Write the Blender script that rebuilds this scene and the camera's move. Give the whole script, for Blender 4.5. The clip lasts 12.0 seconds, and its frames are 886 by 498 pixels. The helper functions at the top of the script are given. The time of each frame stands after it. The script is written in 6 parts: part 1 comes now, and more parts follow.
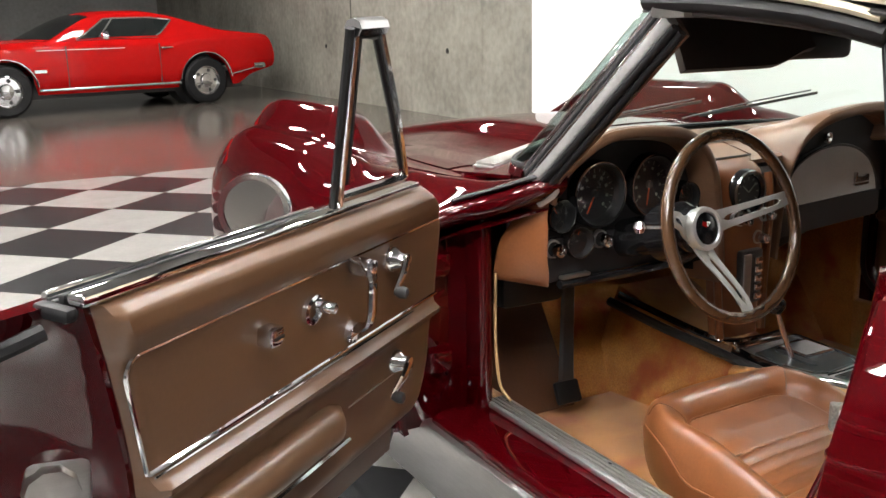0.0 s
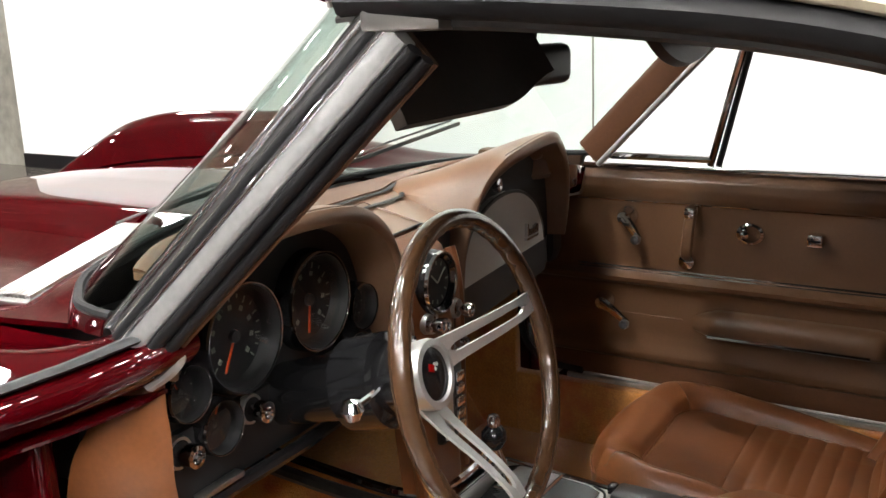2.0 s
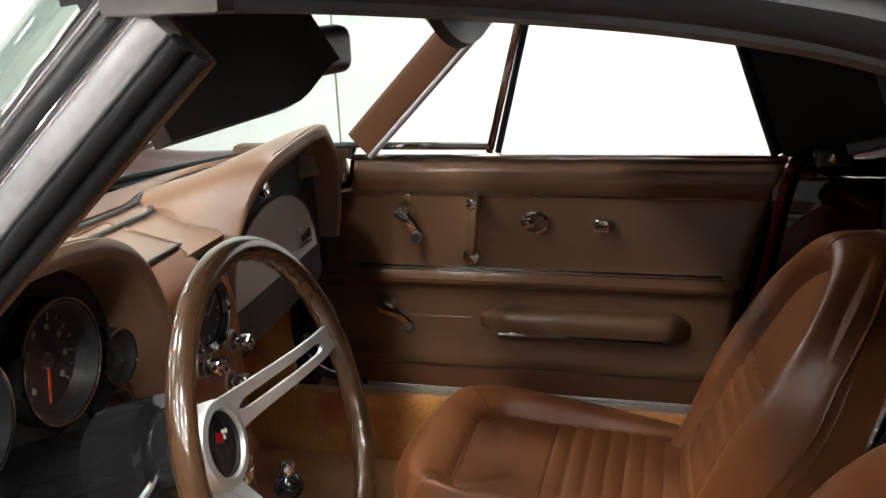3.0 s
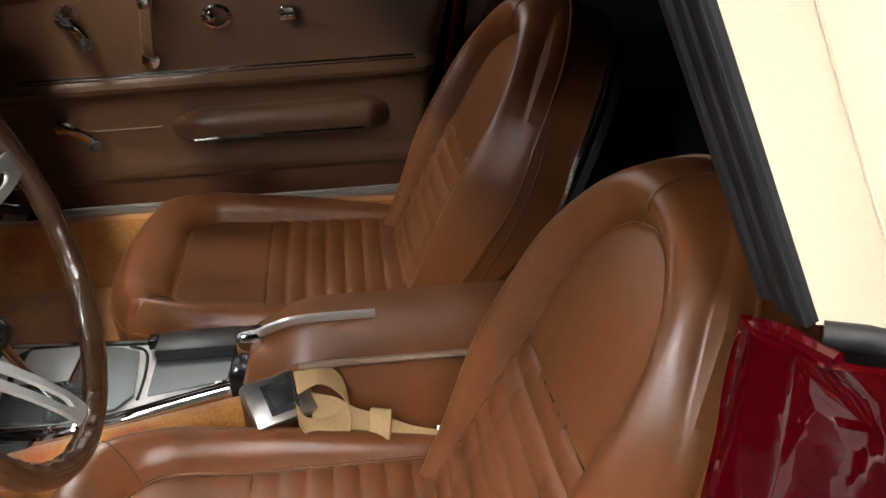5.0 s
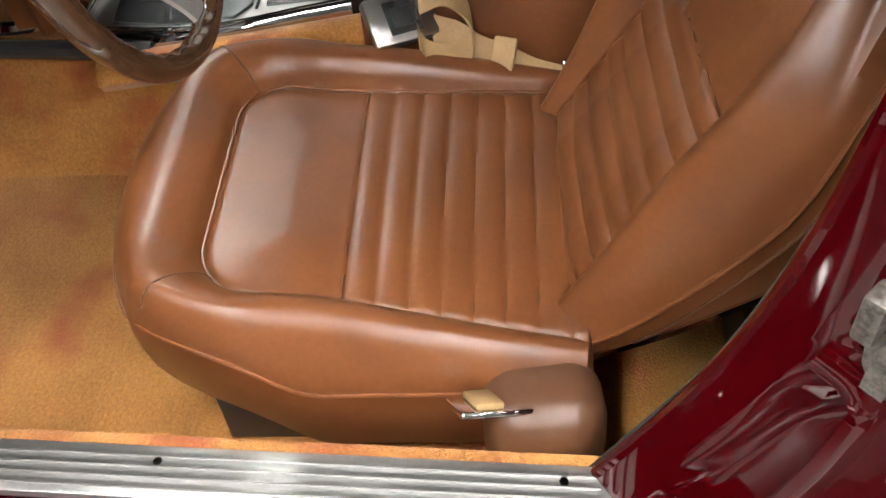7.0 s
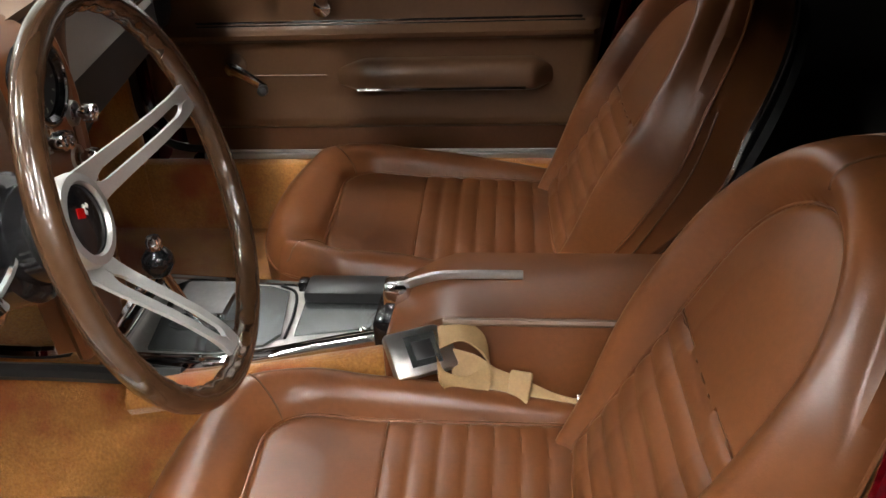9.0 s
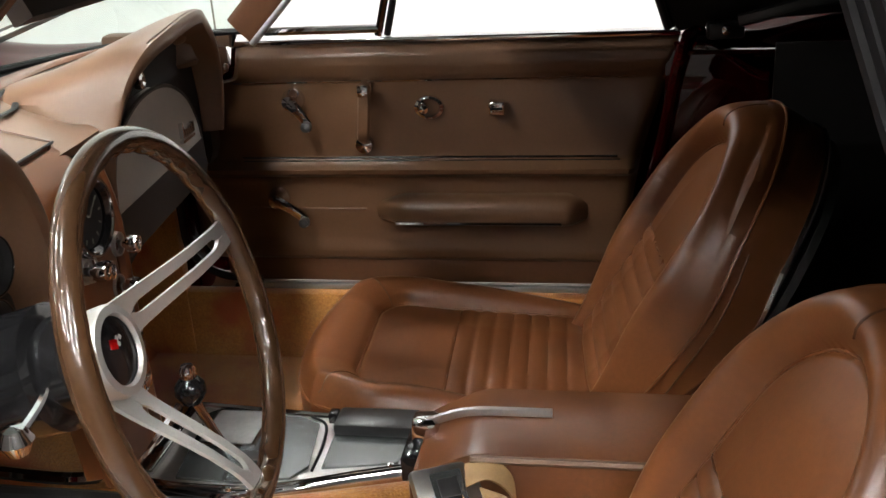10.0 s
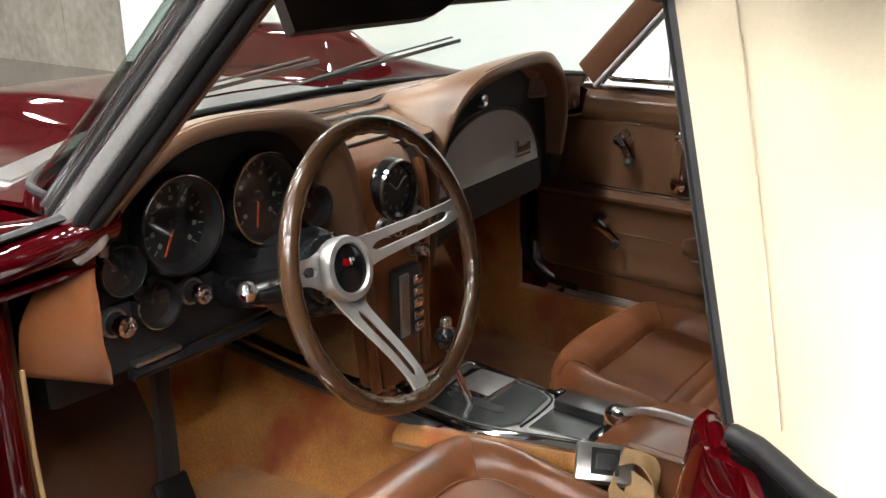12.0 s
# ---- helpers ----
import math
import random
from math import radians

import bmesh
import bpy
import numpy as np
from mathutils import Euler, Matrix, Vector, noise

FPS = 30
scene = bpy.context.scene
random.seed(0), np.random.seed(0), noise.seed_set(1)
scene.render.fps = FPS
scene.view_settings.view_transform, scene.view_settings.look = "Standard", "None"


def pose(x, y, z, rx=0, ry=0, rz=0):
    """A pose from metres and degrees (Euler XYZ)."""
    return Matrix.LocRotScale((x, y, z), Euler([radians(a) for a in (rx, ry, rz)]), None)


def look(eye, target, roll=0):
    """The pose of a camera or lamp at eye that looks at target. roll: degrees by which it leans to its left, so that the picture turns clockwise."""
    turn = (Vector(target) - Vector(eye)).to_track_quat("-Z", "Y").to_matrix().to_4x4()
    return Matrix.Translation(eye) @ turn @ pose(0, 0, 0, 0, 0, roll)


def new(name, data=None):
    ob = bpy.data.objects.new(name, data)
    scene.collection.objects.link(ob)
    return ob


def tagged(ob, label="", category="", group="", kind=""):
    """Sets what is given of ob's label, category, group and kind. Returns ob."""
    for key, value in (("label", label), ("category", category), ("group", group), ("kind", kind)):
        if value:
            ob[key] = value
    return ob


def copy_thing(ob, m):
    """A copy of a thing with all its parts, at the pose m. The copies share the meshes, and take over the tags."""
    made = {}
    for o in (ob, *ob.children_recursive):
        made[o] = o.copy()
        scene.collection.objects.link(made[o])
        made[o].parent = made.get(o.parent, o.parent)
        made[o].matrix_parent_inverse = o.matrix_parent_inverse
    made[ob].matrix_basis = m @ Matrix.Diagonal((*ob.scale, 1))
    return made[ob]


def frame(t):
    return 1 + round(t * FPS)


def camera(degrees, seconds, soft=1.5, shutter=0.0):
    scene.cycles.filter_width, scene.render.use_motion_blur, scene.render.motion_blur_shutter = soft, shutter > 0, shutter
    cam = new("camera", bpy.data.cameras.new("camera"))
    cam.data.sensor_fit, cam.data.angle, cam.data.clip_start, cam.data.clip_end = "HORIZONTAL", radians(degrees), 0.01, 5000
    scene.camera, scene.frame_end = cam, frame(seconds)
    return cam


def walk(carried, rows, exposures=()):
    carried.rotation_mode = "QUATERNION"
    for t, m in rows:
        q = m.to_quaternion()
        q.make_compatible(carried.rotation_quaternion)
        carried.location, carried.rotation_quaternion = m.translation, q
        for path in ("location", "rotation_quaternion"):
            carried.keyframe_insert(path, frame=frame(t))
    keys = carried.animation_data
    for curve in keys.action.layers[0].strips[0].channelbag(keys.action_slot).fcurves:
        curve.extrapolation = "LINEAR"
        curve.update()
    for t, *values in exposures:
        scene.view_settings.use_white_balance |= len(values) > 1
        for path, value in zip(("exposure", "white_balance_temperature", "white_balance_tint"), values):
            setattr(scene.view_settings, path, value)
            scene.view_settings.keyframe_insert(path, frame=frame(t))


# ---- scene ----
cam = camera(49.0, 12.0)
PATH = [
    (0, (-1.675, -1.373, 1.159), (-0.755, 0.342, 0.697), -1.2),
    (0.5, (-1.563, -1.135, 1.162), (-0.496, 0.492, 0.7), -1.2),
    (1, (-1.462, -0.918, 1.167), (-0.172, 0.54, 0.705), -1.6),
    (1.5, (-1.369, -0.747, 1.17), (0.105, 0.521, 0.704), -1.9),
    (2, (-1.252, -0.589, 1.165), (0.381, 0.464, 0.695), -2.3),
    (2.5, (-1.145, -0.499, 1.159), (0.617, 0.316, 0.676), -2.7),
    (3, (-1.088, -0.446, 1.165), (0.751, 0.129, 0.631), -2.9),
    (3.2, (-1.072, -0.431, 1.161), (0.785, 0.06, 0.607), -3.0),
    (4.8, (-1.065, -0.41, 1.15), (0.733, -0.452, 0.275), -3.5),
    (5, (-1.063, -0.411, 1.146), (0.696, -0.457, 0.195), -3.8),
    (5.5, (-1.061, -0.408, 1.128), (0.567, -0.416, -0.034), -4.0),
    (6, (-1.04, -0.413, 1.111), (0.43, -0.323, -0.243), -5.1),
    (6.5, (-1.034, -0.404, 1.1), (0.31, -0.225, -0.371), -5.5),
    (6.7, (-1.033, -0.403, 1.096), (0.268, -0.195, -0.408), -5.8),
    (8.3, (-1.043, -0.397, 1.11), (0.508, -0.146, -0.127), -4.3),
    (8.5, (-1.044, -0.396, 1.116), (0.563, -0.147, -0.047), -4.1),
    (9, (-1.05, -0.4, 1.129), (0.669, -0.148, 0.137), -3.7),
    (9.5, (-1.054, -0.405, 1.139), (0.736, -0.138, 0.289), -3.7),
    (10, (-1.054, -0.42, 1.143), (0.767, -0.074, 0.391), -3.5),
    (10.5, (-1.047, -0.474, 1.144), (0.747, 0.081, 0.457), -2.8),
    (11, (-1.056, -0.572, 1.146), (0.673, 0.184, 0.482), -2.0),
    (11.5, (-1.11, -0.699, 1.151), (0.52, 0.271, 0.516), -1.1),
    (12, (-1.185, -0.832, 1.155), (0.284, 0.378, 0.542), -1.1),
]
walk(cam, [(t, look(e, g, r)) for t, e, g, r in PATH], [(0, 0.12), (2.5, 0.14), (3.2, 0.08), (5.0, 0.02), (8.5, 0.04), (9.5, 0.06), (11.0, 0.12), (12.0, 0.12)])

# ---- light: rows of ceiling lamps in a windowless hall ----
world = bpy.data.worlds.new("hall_air")
scene.world = world
world.use_nodes = True
world.node_tree.nodes["Background"].inputs[0].default_value = (0.9, 0.95, 1.0, 1)
world.node_tree.nodes["Background"].inputs[1].default_value = 0.045
scene.view_settings.exposure = 0.0


# ---- materials ----
def material(name, color, rough=0.5, metal=0.0, vary=0.15, scale=8.0, fine=60.0, bump=0.0, bump_scale=80.0, coat=0.0,
             stretch=(1, 1, 1), rough_vary=0.1, flakes=0.0, tint=None, sheen=0.0, random_value=0.0, spec=0.5, patch=None, patch_scale=3.0, deep=1.0):
    """Principled material with colour variation at two scales, roughness variation and fine relief."""
    m = bpy.data.materials.new(name)
    m.use_nodes = True
    nt = m.node_tree
    b = nt.nodes["Principled BSDF"]
    co = nt.nodes.new("ShaderNodeTexCoord")
    mp = nt.nodes.new("ShaderNodeMapping")
    mp.inputs["Scale"].default_value = stretch
    nt.links.new(co.outputs["Object"], mp.inputs["Vector"])

    def noise_node(s, detail=4.0):
        n = nt.nodes.new("ShaderNodeTexNoise")
        n.inputs["Scale"].default_value = s
        n.inputs["Detail"].default_value = detail
        nt.links.new(mp.outputs["Vector"], n.inputs["Vector"])
        return n

    big, small = noise_node(scale), noise_node(fine, 6.0)
    mix = nt.nodes.new("ShaderNodeMath")
    mix.operation = "MULTIPLY_ADD"
    nt.links.new(small.outputs["Fac"], mix.inputs[0])
    mix.inputs[1].default_value = 0.45
    half = nt.nodes.new("ShaderNodeMath")
    half.operation = "MULTIPLY"
    half.inputs[1].default_value = 0.55
    nt.links.new(big.outputs["Fac"], half.inputs[0])
    nt.links.new(half.outputs[0], mix.inputs[2])
    ramp = nt.nodes.new("ShaderNodeValToRGB")
    lo = [max(0.0, c * (1 - vary)) for c in color]
    hi = list(tint) if tint else [min(1.0, c * (1 + vary)) for c in color]
    ramp.color_ramp.elements[0].position, ramp.color_ramp.elements[1].position = 0.32, 0.68
    ramp.color_ramp.elements[0].color = (*lo, 1)
    ramp.color_ramp.elements[1].color = (*hi, 1)
    nt.links.new(mix.outputs[0], ramp.inputs[0])
    color_out = ramp.outputs[0]
    if random_value:
        info = nt.nodes.new("ShaderNodeObjectInfo")
        mr = nt.nodes.new("ShaderNodeMapRange")
        mr.inputs["To Min"].default_value, mr.inputs["To Max"].default_value = 1 - random_value, 1 + random_value
        nt.links.new(info.outputs["Random"], mr.inputs["Value"])
        hs = nt.nodes.new("ShaderNodeHueSaturation")
        nt.links.new(mr.outputs[0], hs.inputs["Value"])
        nt.links.new(color_out, hs.inputs["Color"])
        color_out = hs.outputs[0]
    if patch:
        pn = noise_node(patch_scale, 3.0)
        pr = nt.nodes.new("ShaderNodeMapRange")
        pr.interpolation_type = "SMOOTHSTEP"
        pr.inputs["From Min"].default_value, pr.inputs["From Max"].default_value = 0.44, 0.70
        nt.links.new(pn.outputs["Fac"], pr.inputs["Value"])
        pm = nt.nodes.new("ShaderNodeMix")
        pm.data_type = "RGBA"
        nt.links.new(pr.outputs[0], pm.inputs["Factor"])
        nt.links.new(color_out, pm.inputs[6])
        pm.inputs[7].default_value = (*patch, 1)
        color_out = pm.outputs[2]
    nt.links.new(color_out, b.inputs["Base Color"])
    rr = nt.nodes.new("ShaderNodeMapRange")
    rr.inputs["To Min"].default_value, rr.inputs["To Max"].default_value = max(0.02, rough - rough_vary), min(1.0, rough + rough_vary)
    nt.links.new(mix.outputs[0], rr.inputs["Value"])
    nt.links.new(rr.outputs[0], b.inputs["Roughness"])
    b.inputs["Metallic"].default_value = metal
    b.inputs["Specular IOR Level"].default_value = spec
    b.inputs["Coat Weight"].default_value = coat
    b.inputs["Coat Roughness"].default_value = 0.03
    b.inputs["Sheen Weight"].default_value = sheen
    if bump:
        bn = noise_node(bump_scale, 8.0)
        bp = nt.nodes.new("ShaderNodeBump")
        bp.inputs["Strength"].default_value = bump
        bp.inputs["Distance"].default_value = deep * min(0.002, 0.15 / bump_scale)
        nt.links.new(bn.outputs["Fac"], bp.inputs["Height"])
        nt.links.new(bp.outputs[0], b.inputs["Normal"])
    return m


def clear(name, color, rough=0.0):
    """Thin tinted glass: mostly see-through, with a glossy coat."""
    m = bpy.data.materials.new(name)
    m.use_nodes = True
    nt = m.node_tree
    out = nt.nodes["Material Output"]
    nt.nodes.remove(nt.nodes["Principled BSDF"])
    tr, gl, mx, lw, pw, ad = (nt.nodes.new("ShaderNode" + k) for k in ("BsdfTransparent", "BsdfGlossy", "MixShader", "LayerWeight", "Math", "Math"))
    tr.inputs[0].default_value = (*color, 1)
    gl.inputs["Roughness"].default_value = rough
    lw.inputs[0].default_value = 0.5
    pw.operation, ad.operation = "POWER", "MULTIPLY_ADD"
    pw.inputs[1].default_value = 5.0
    ad.inputs[1].default_value, ad.inputs[2].default_value = 0.85, 0.045
    nt.links.new(lw.outputs["Facing"], pw.inputs[0])
    nt.links.new(pw.outputs[0], ad.inputs[0])
    nt.links.new(ad.outputs[0], mx.inputs[0])
    nt.links.new(tr.outputs[0], mx.inputs[1])
    nt.links.new(gl.outputs[0], mx.inputs[2])
    nt.links.new(mx.outputs[0], out.inputs[0])
    return m


def glow(name, color, strength):
    m = bpy.data.materials.new(name)
    m.use_nodes = True
    b = m.node_tree.nodes["Principled BSDF"]
    b.inputs["Base Color"].default_value = (*color, 1)
    b.inputs["Emission Color"].default_value = (*color, 1)
    b.inputs["Emission Strength"].default_value = strength
    return m


PAINT = material("candy_red_paint", (0.034, 0.0003, 0.0012), 0.45, 0.0, 0.08, 3, 60, coat=1.0, rough_vary=0.03, spec=0.0)
RED2 = material("bright_red_paint", (0.34, 0.005, 0.005), 0.4, 0.0, 0.08, 2, 200, coat=0.35, rough_vary=0.03, spec=0.0)
LEATHER = material("saddle_leather", (0.160, 0.055, 0.0185), 0.32, 0, 0.16, 5, 160, bump=0.35, bump_scale=420, rough_vary=0.07, patch=(0.100, 0.035, 0.013), patch_scale=4.5, spec=0.5)
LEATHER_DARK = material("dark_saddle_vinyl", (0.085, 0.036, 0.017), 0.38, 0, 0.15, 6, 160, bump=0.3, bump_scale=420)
VINYL = material("door_vinyl", (0.097, 0.049, 0.025), 0.31, 0, 0.10, 4, 160, bump=0.12, bump_scale=500, rough_vary=0.03)
PAD = material("dash_pad_vinyl", (0.150, 0.084, 0.050), 0.34, 0, 0.10, 5, 160, bump=0.25, bump_scale=500)
CARPET = material("saddle_carpet", (0.40, 0.150, 0.028), 0.95, 0, 0.35, 6, 220, bump=1.0, bump_scale=320, deep=4.0, tint=(0.58, 0.27, 0.060), rough_vary=0.03, sheen=0.3, patch=(0.32, 0.070, 0.020), patch_scale=8.0)
CHROME = material("chrome", (0.72, 0.72, 0.74), 0.06, 1.0, 0.06, 10, 80, rough_vary=0.04)
SPOKE = material("satin_steel", (0.56, 0.555, 0.54), 0.34, 0.70, 0.06, 20, 300, rough_vary=0.06)
FACE = material("dash_face_black", (0.010, 0.010, 0.011), 0.5, 0, 0.2, 12, 120, spec=0.3)
STEEL = material("brushed_steel", (0.52, 0.51, 0.50), 0.33, 1.0, 0.10, 20, 300, stretch=(1, 1, 8), rough_vary=0.08)
ALU = material("satin_aluminium", (0.55, 0.55, 0.55), 0.34, 0.9, 0.10, 12, 200, rough_vary=0.08)
BLACK = material("black_plastic", (0.026, 0.026, 0.027), 0.36, 0, 0.2, 12, 120, bump=0.2, bump_scale=300)
GLOSSBLACK = material("gloss_black", (0.010, 0.010, 0.011), 0.12, 0, 0.1, 12, 120, rough_vary=0.04)
RUBBER = material("black_rubber", (0.008, 0.008, 0.009), 0.5, 0, 0.2, 12, 90, bump=0.2, bump_scale=150, spec=0.25)
GREYRUBBER = material("worn_grey_rubber", (0.07, 0.07, 0.075), 0.5, 0, 0.25, 14, 90, bump=0.3, bump_scale=150)
WOOD = material("dark_teak", (0.052, 0.025, 0.012), 0.22, 0, 0.15, 20, 90, coat=0.6, rough_vary=0.04, tint=(0.068, 0.033, 0.016))
CANVAS = material("cream_canvas", (0.44, 0.385, 0.285), 0.85, 0, 0.05, 4, 300, bump=0.12, bump_scale=900)
LINING = material("black_lining", (0.020, 0.018, 0.017), 0.85, 0, 0.2, 6, 200, bump=0.3)
VISOR = material("dark_brown_visor", (0.028, 0.017, 0.012), 0.5, 0, 0.2, 6, 200, bump=0.3)
CONCRETE = material("bare_concrete", (0.26, 0.245, 0.21), 0.75, 0, 0.36, 1.3, 11, bump=0.4, bump_scale=25)
FLOORC = material("polished_concrete", (0.085, 0.074, 0.064), 0.15, 0, 0.25, 0.8, 14, bump=0.05, bump_scale=30, rough_vary=0.08)
WHITE = material("white_backdrop", (0.90, 0.90, 0.90), 0.8, 0, 0.015, 0.7, 30)
TILE_W = material("light_grey_tile", (0.27, 0.262, 0.25), 0.2, 0, 0.08, 6, 60, rough_vary=0.07, random_value=0.04)
TILE_B = material("black_tile", (0.020, 0.020, 0.021), 0.2, 0, 0.35, 7, 90, rough_vary=0.08, random_value=0.1)
DIAL = material("gauge_face", (0.009, 0.009, 0.010), 0.55, 0, 0.1, 20, 100)
MARK = material("gauge_marking", (0.20, 0.22, 0.18), 0.6, 0, 0.05)
NEEDLE = material("orange_needle", (0.45, 0.06, 0.012), 0.5, 0, 0.05)
STRAP = material("tan_webbing", (0.30, 0.19, 0.085), 0.7, 0, 0.15, 30, 300, bump=0.6, bump_scale=600)
WHITEPAINT = material("white_enamel", (0.72, 0.71, 0.68), 0.35, 0, 0.06, 8, 80)
MIRROR = material("mirror_glass", (0.9, 0.9, 0.9), 0.01, 1.0, 0.01, rough_vary=0.0)
CHANNEL = material("grey_channel", (0.46, 0.46, 0.46), 0.36, 0.7, 0.15, 14, 120)
SATIN = material("satin_silver_paint", (0.40, 0.40, 0.385), 0.4, 0.2, 0.06, 10, 160, rough_vary=0.06)
CASTING = material("worn_cast_metal", (0.22, 0.20, 0.18), 0.4, 0.8, 0.5, 60, 240, bump=0.4, bump_scale=200)
GREYGREEN = material("grey_console_plate", (0.25, 0.27, 0.275), 0.20, 0.9, 0.2, 14, 120, rough_vary=0.08)
DARKGLASS = material("dark_window_glass", (0.012, 0.014, 0.014), 0.05, 0, 0.1, rough_vary=0.02)
GLASS = clear("clear_glass", (0.97, 0.985, 0.97))
TINT = clear("green_tinted_glass", (0.70, 0.80, 0.76))
LENS = clear("gauge_lens", (0.95, 0.95, 0.95))
BULB = glow("lamp_tube", (1.0, 0.975, 0.93), 174.0)


# ---- building helpers ----
def part(name, bm, mat, parent=None, label="", smooth=True, at=None):
    bmesh.ops.recalc_face_normals(bm, faces=bm.faces)
    me = bpy.data.meshes.new(name)
    bm.to_mesh(me)
    bm.free()
    if smooth:
        me.polygons.foreach_set("use_smooth", [True] * len(me.polygons))
        me.set_sharp_from_angle(angle=radians(38))
    me.materials.append(mat)
    ob = new(name, me)
    if parent:
        ob.parent = parent
    if at is not None:
        ob.matrix_basis = at
    if label:
        tagged(ob, label)
    return ob


def thing(name, label, category, at=None, group="", kind=""):
    ob = new(name)
    ob.empty_display_size = 0.1
    if at is not None:
        ob.matrix_basis = at
    return tagged(ob, label, category, group, kind)


def box(bm, x0, x1, y0, y1, z0, z1, bevel=0.0, seg=2, m=None):
    vs = bmesh.ops.create_cube(bm, size=1)["verts"]
    bmesh.ops.transform(bm, matrix=Matrix.Translation(((x0 + x1) / 2, (y0 + y1) / 2, (z0 + z1) / 2)) @ Matrix.Diagonal((abs(x1 - x0), abs(y1 - y0), abs(z1 - z0), 1)), verts=vs)
    if bevel:
        es = list({e for v in vs for e in v.link_edges})
        vs = list({v for f in bmesh.ops.bevel(bm, geom=es, offset=bevel, segments=seg, profile=0.5, affect="EDGES")["faces"] for v in f.verts} | {v for v in vs if v.is_valid})
    if m is not None:
        bmesh.ops.transform(bm, matrix=m, verts=vs)
    return bm


def B(*a, **k):
    return box(bmesh.new(), *a, **k)


def loft(bm, rings, closed=True, caps=True):
    """Skin between rings of equal length."""
    vv = [[bm.verts.new(p) for p in r] for r in rings]
    n = len(vv[0])
    for a, b in zip(vv, vv[1:]):
        for i in range(n if closed else n - 1):
            j = (i + 1) % n
            bm.faces.new((a[i], a[j], b[j], b[i]))
    if caps and closed:
        bm.faces.new(vv[0])
        bm.faces.new(list(reversed(vv[-1])))
    return bm


def tube(bm, pts, r, seg=10, caps=True, flat=1.0, up=None):
    """A round bar along points; flat squashes it along its second axis."""
    pts = [Vector(p) for p in pts]
    rings = []
    ref = Vector(up) if up else min((Vector((0, 0, 1)), Vector((0, 1, 0)), Vector((1, 0, 0))), key=lambda w: round(max(abs((b - a).normalized().dot(w)) for a, b in zip(pts, pts[1:])), 1))
    for i, p in enumerate(pts):
        d = (pts[min(i + 1, len(pts) - 1)] - pts[max(i - 1, 0)]).normalized()
        a = d.cross(ref).normalized()
        b = a.cross(d).normalized()
        rad = r[i] if isinstance(r, (list, tuple)) else r
        rings.append([p + a * rad * math.cos(2 * math.pi * k / seg) + b * rad * flat * math.sin(2 * math.pi * k / seg) for k in range(seg)])
    return loft(bm, rings, caps=caps)


def curve(pts, n=24):
    """Smooth points through a few given ones (Catmull-Rom)."""
    P = [Vector(p) for p in pts]
    P = [P[0] * 2 - P[1]] + P + [P[-1] * 2 - P[-2]]
    out = []
    m = len(P) - 3
    for k in range(n + 1):
        s = k / n * m
        i = min(int(s), m - 1)
        t = s - i
        a, b, c, d = P[i:i + 4]
        out.append(0.5 * (2 * b + (c - a) * t + (2 * a - 5 * b + 4 * c - d) * t * t + (3 * b - a - 3 * c + d) * t ** 3))
    return out


def turned(bm, profile, seg=32, m=None):
    """A shape of revolution round z, from (radius, z) pairs; open where it ends on a ring."""
    rings = [[Vector((r * math.cos(2 * math.pi * k / seg), r * math.sin(2 * math.pi * k / seg), z)) for k in range(seg)] for r, z in profile]
    if m is not None:
        rings = [[m @ p for p in r] for r in rings]
    loft(bm, rings, caps=False)
    for (r, _), ring in zip((profile[0], profile[-1]), (rings[0], rings[-1])):
        if r < 0.005:
            bm.faces.new([bm.verts.new(p) for p in ring])
    return bm


def sheet(bm, f, nu, nv, thick=0.0, closed_u=False):
    """A surface f(u, v) for u, v in 0..1, with a thickness if wanted."""
    vv = [[bm.verts.new(f(i / nu, j / nv)) for j in range(nv + 1)] for i in range(nu + 1)]
    fs = [bm.faces.new((vv[i][j], vv[i + 1][j], vv[i + 1][j + 1], vv[i][j + 1])) for i in range(nu) for j in range(nv)]
    if thick:
        bmesh.ops.recalc_face_normals(bm, faces=fs)
        bmesh.ops.solidify(bm, geom=fs, thickness=thick)
    return bm


def prism(bm, outline, a, b, axis="x", bevel=0.0):
    """A flat plate with an outline of pairs, from a to b along an axis."""
    def place(p, d):
        return {"x": (d, p[0], p[1]), "y": (p[0], d, p[1]), "z": (p[0], p[1], d)}[axis]
    loft(bm, [[place(p, a) for p in outline], [place(p, b) for p in outline]])
    if bevel:
        es = [e for e in bm.edges if len(e.link_faces) == 2 and e.calc_face_angle(0) > 1.2 and any(len(f.verts) > 4 for f in e.link_faces)]
        bmesh.ops.bevel(bm, geom=es, offset=bevel, segments=2, profile=0.5, affect="EDGES")
    return bm


def lerp(a, b, t):
    return a + (b - a) * t


def step(a, b, x):
    t = min(1.0, max(0.0, (x - a) / (b - a)))
    return t * t * (3 - 2 * t)


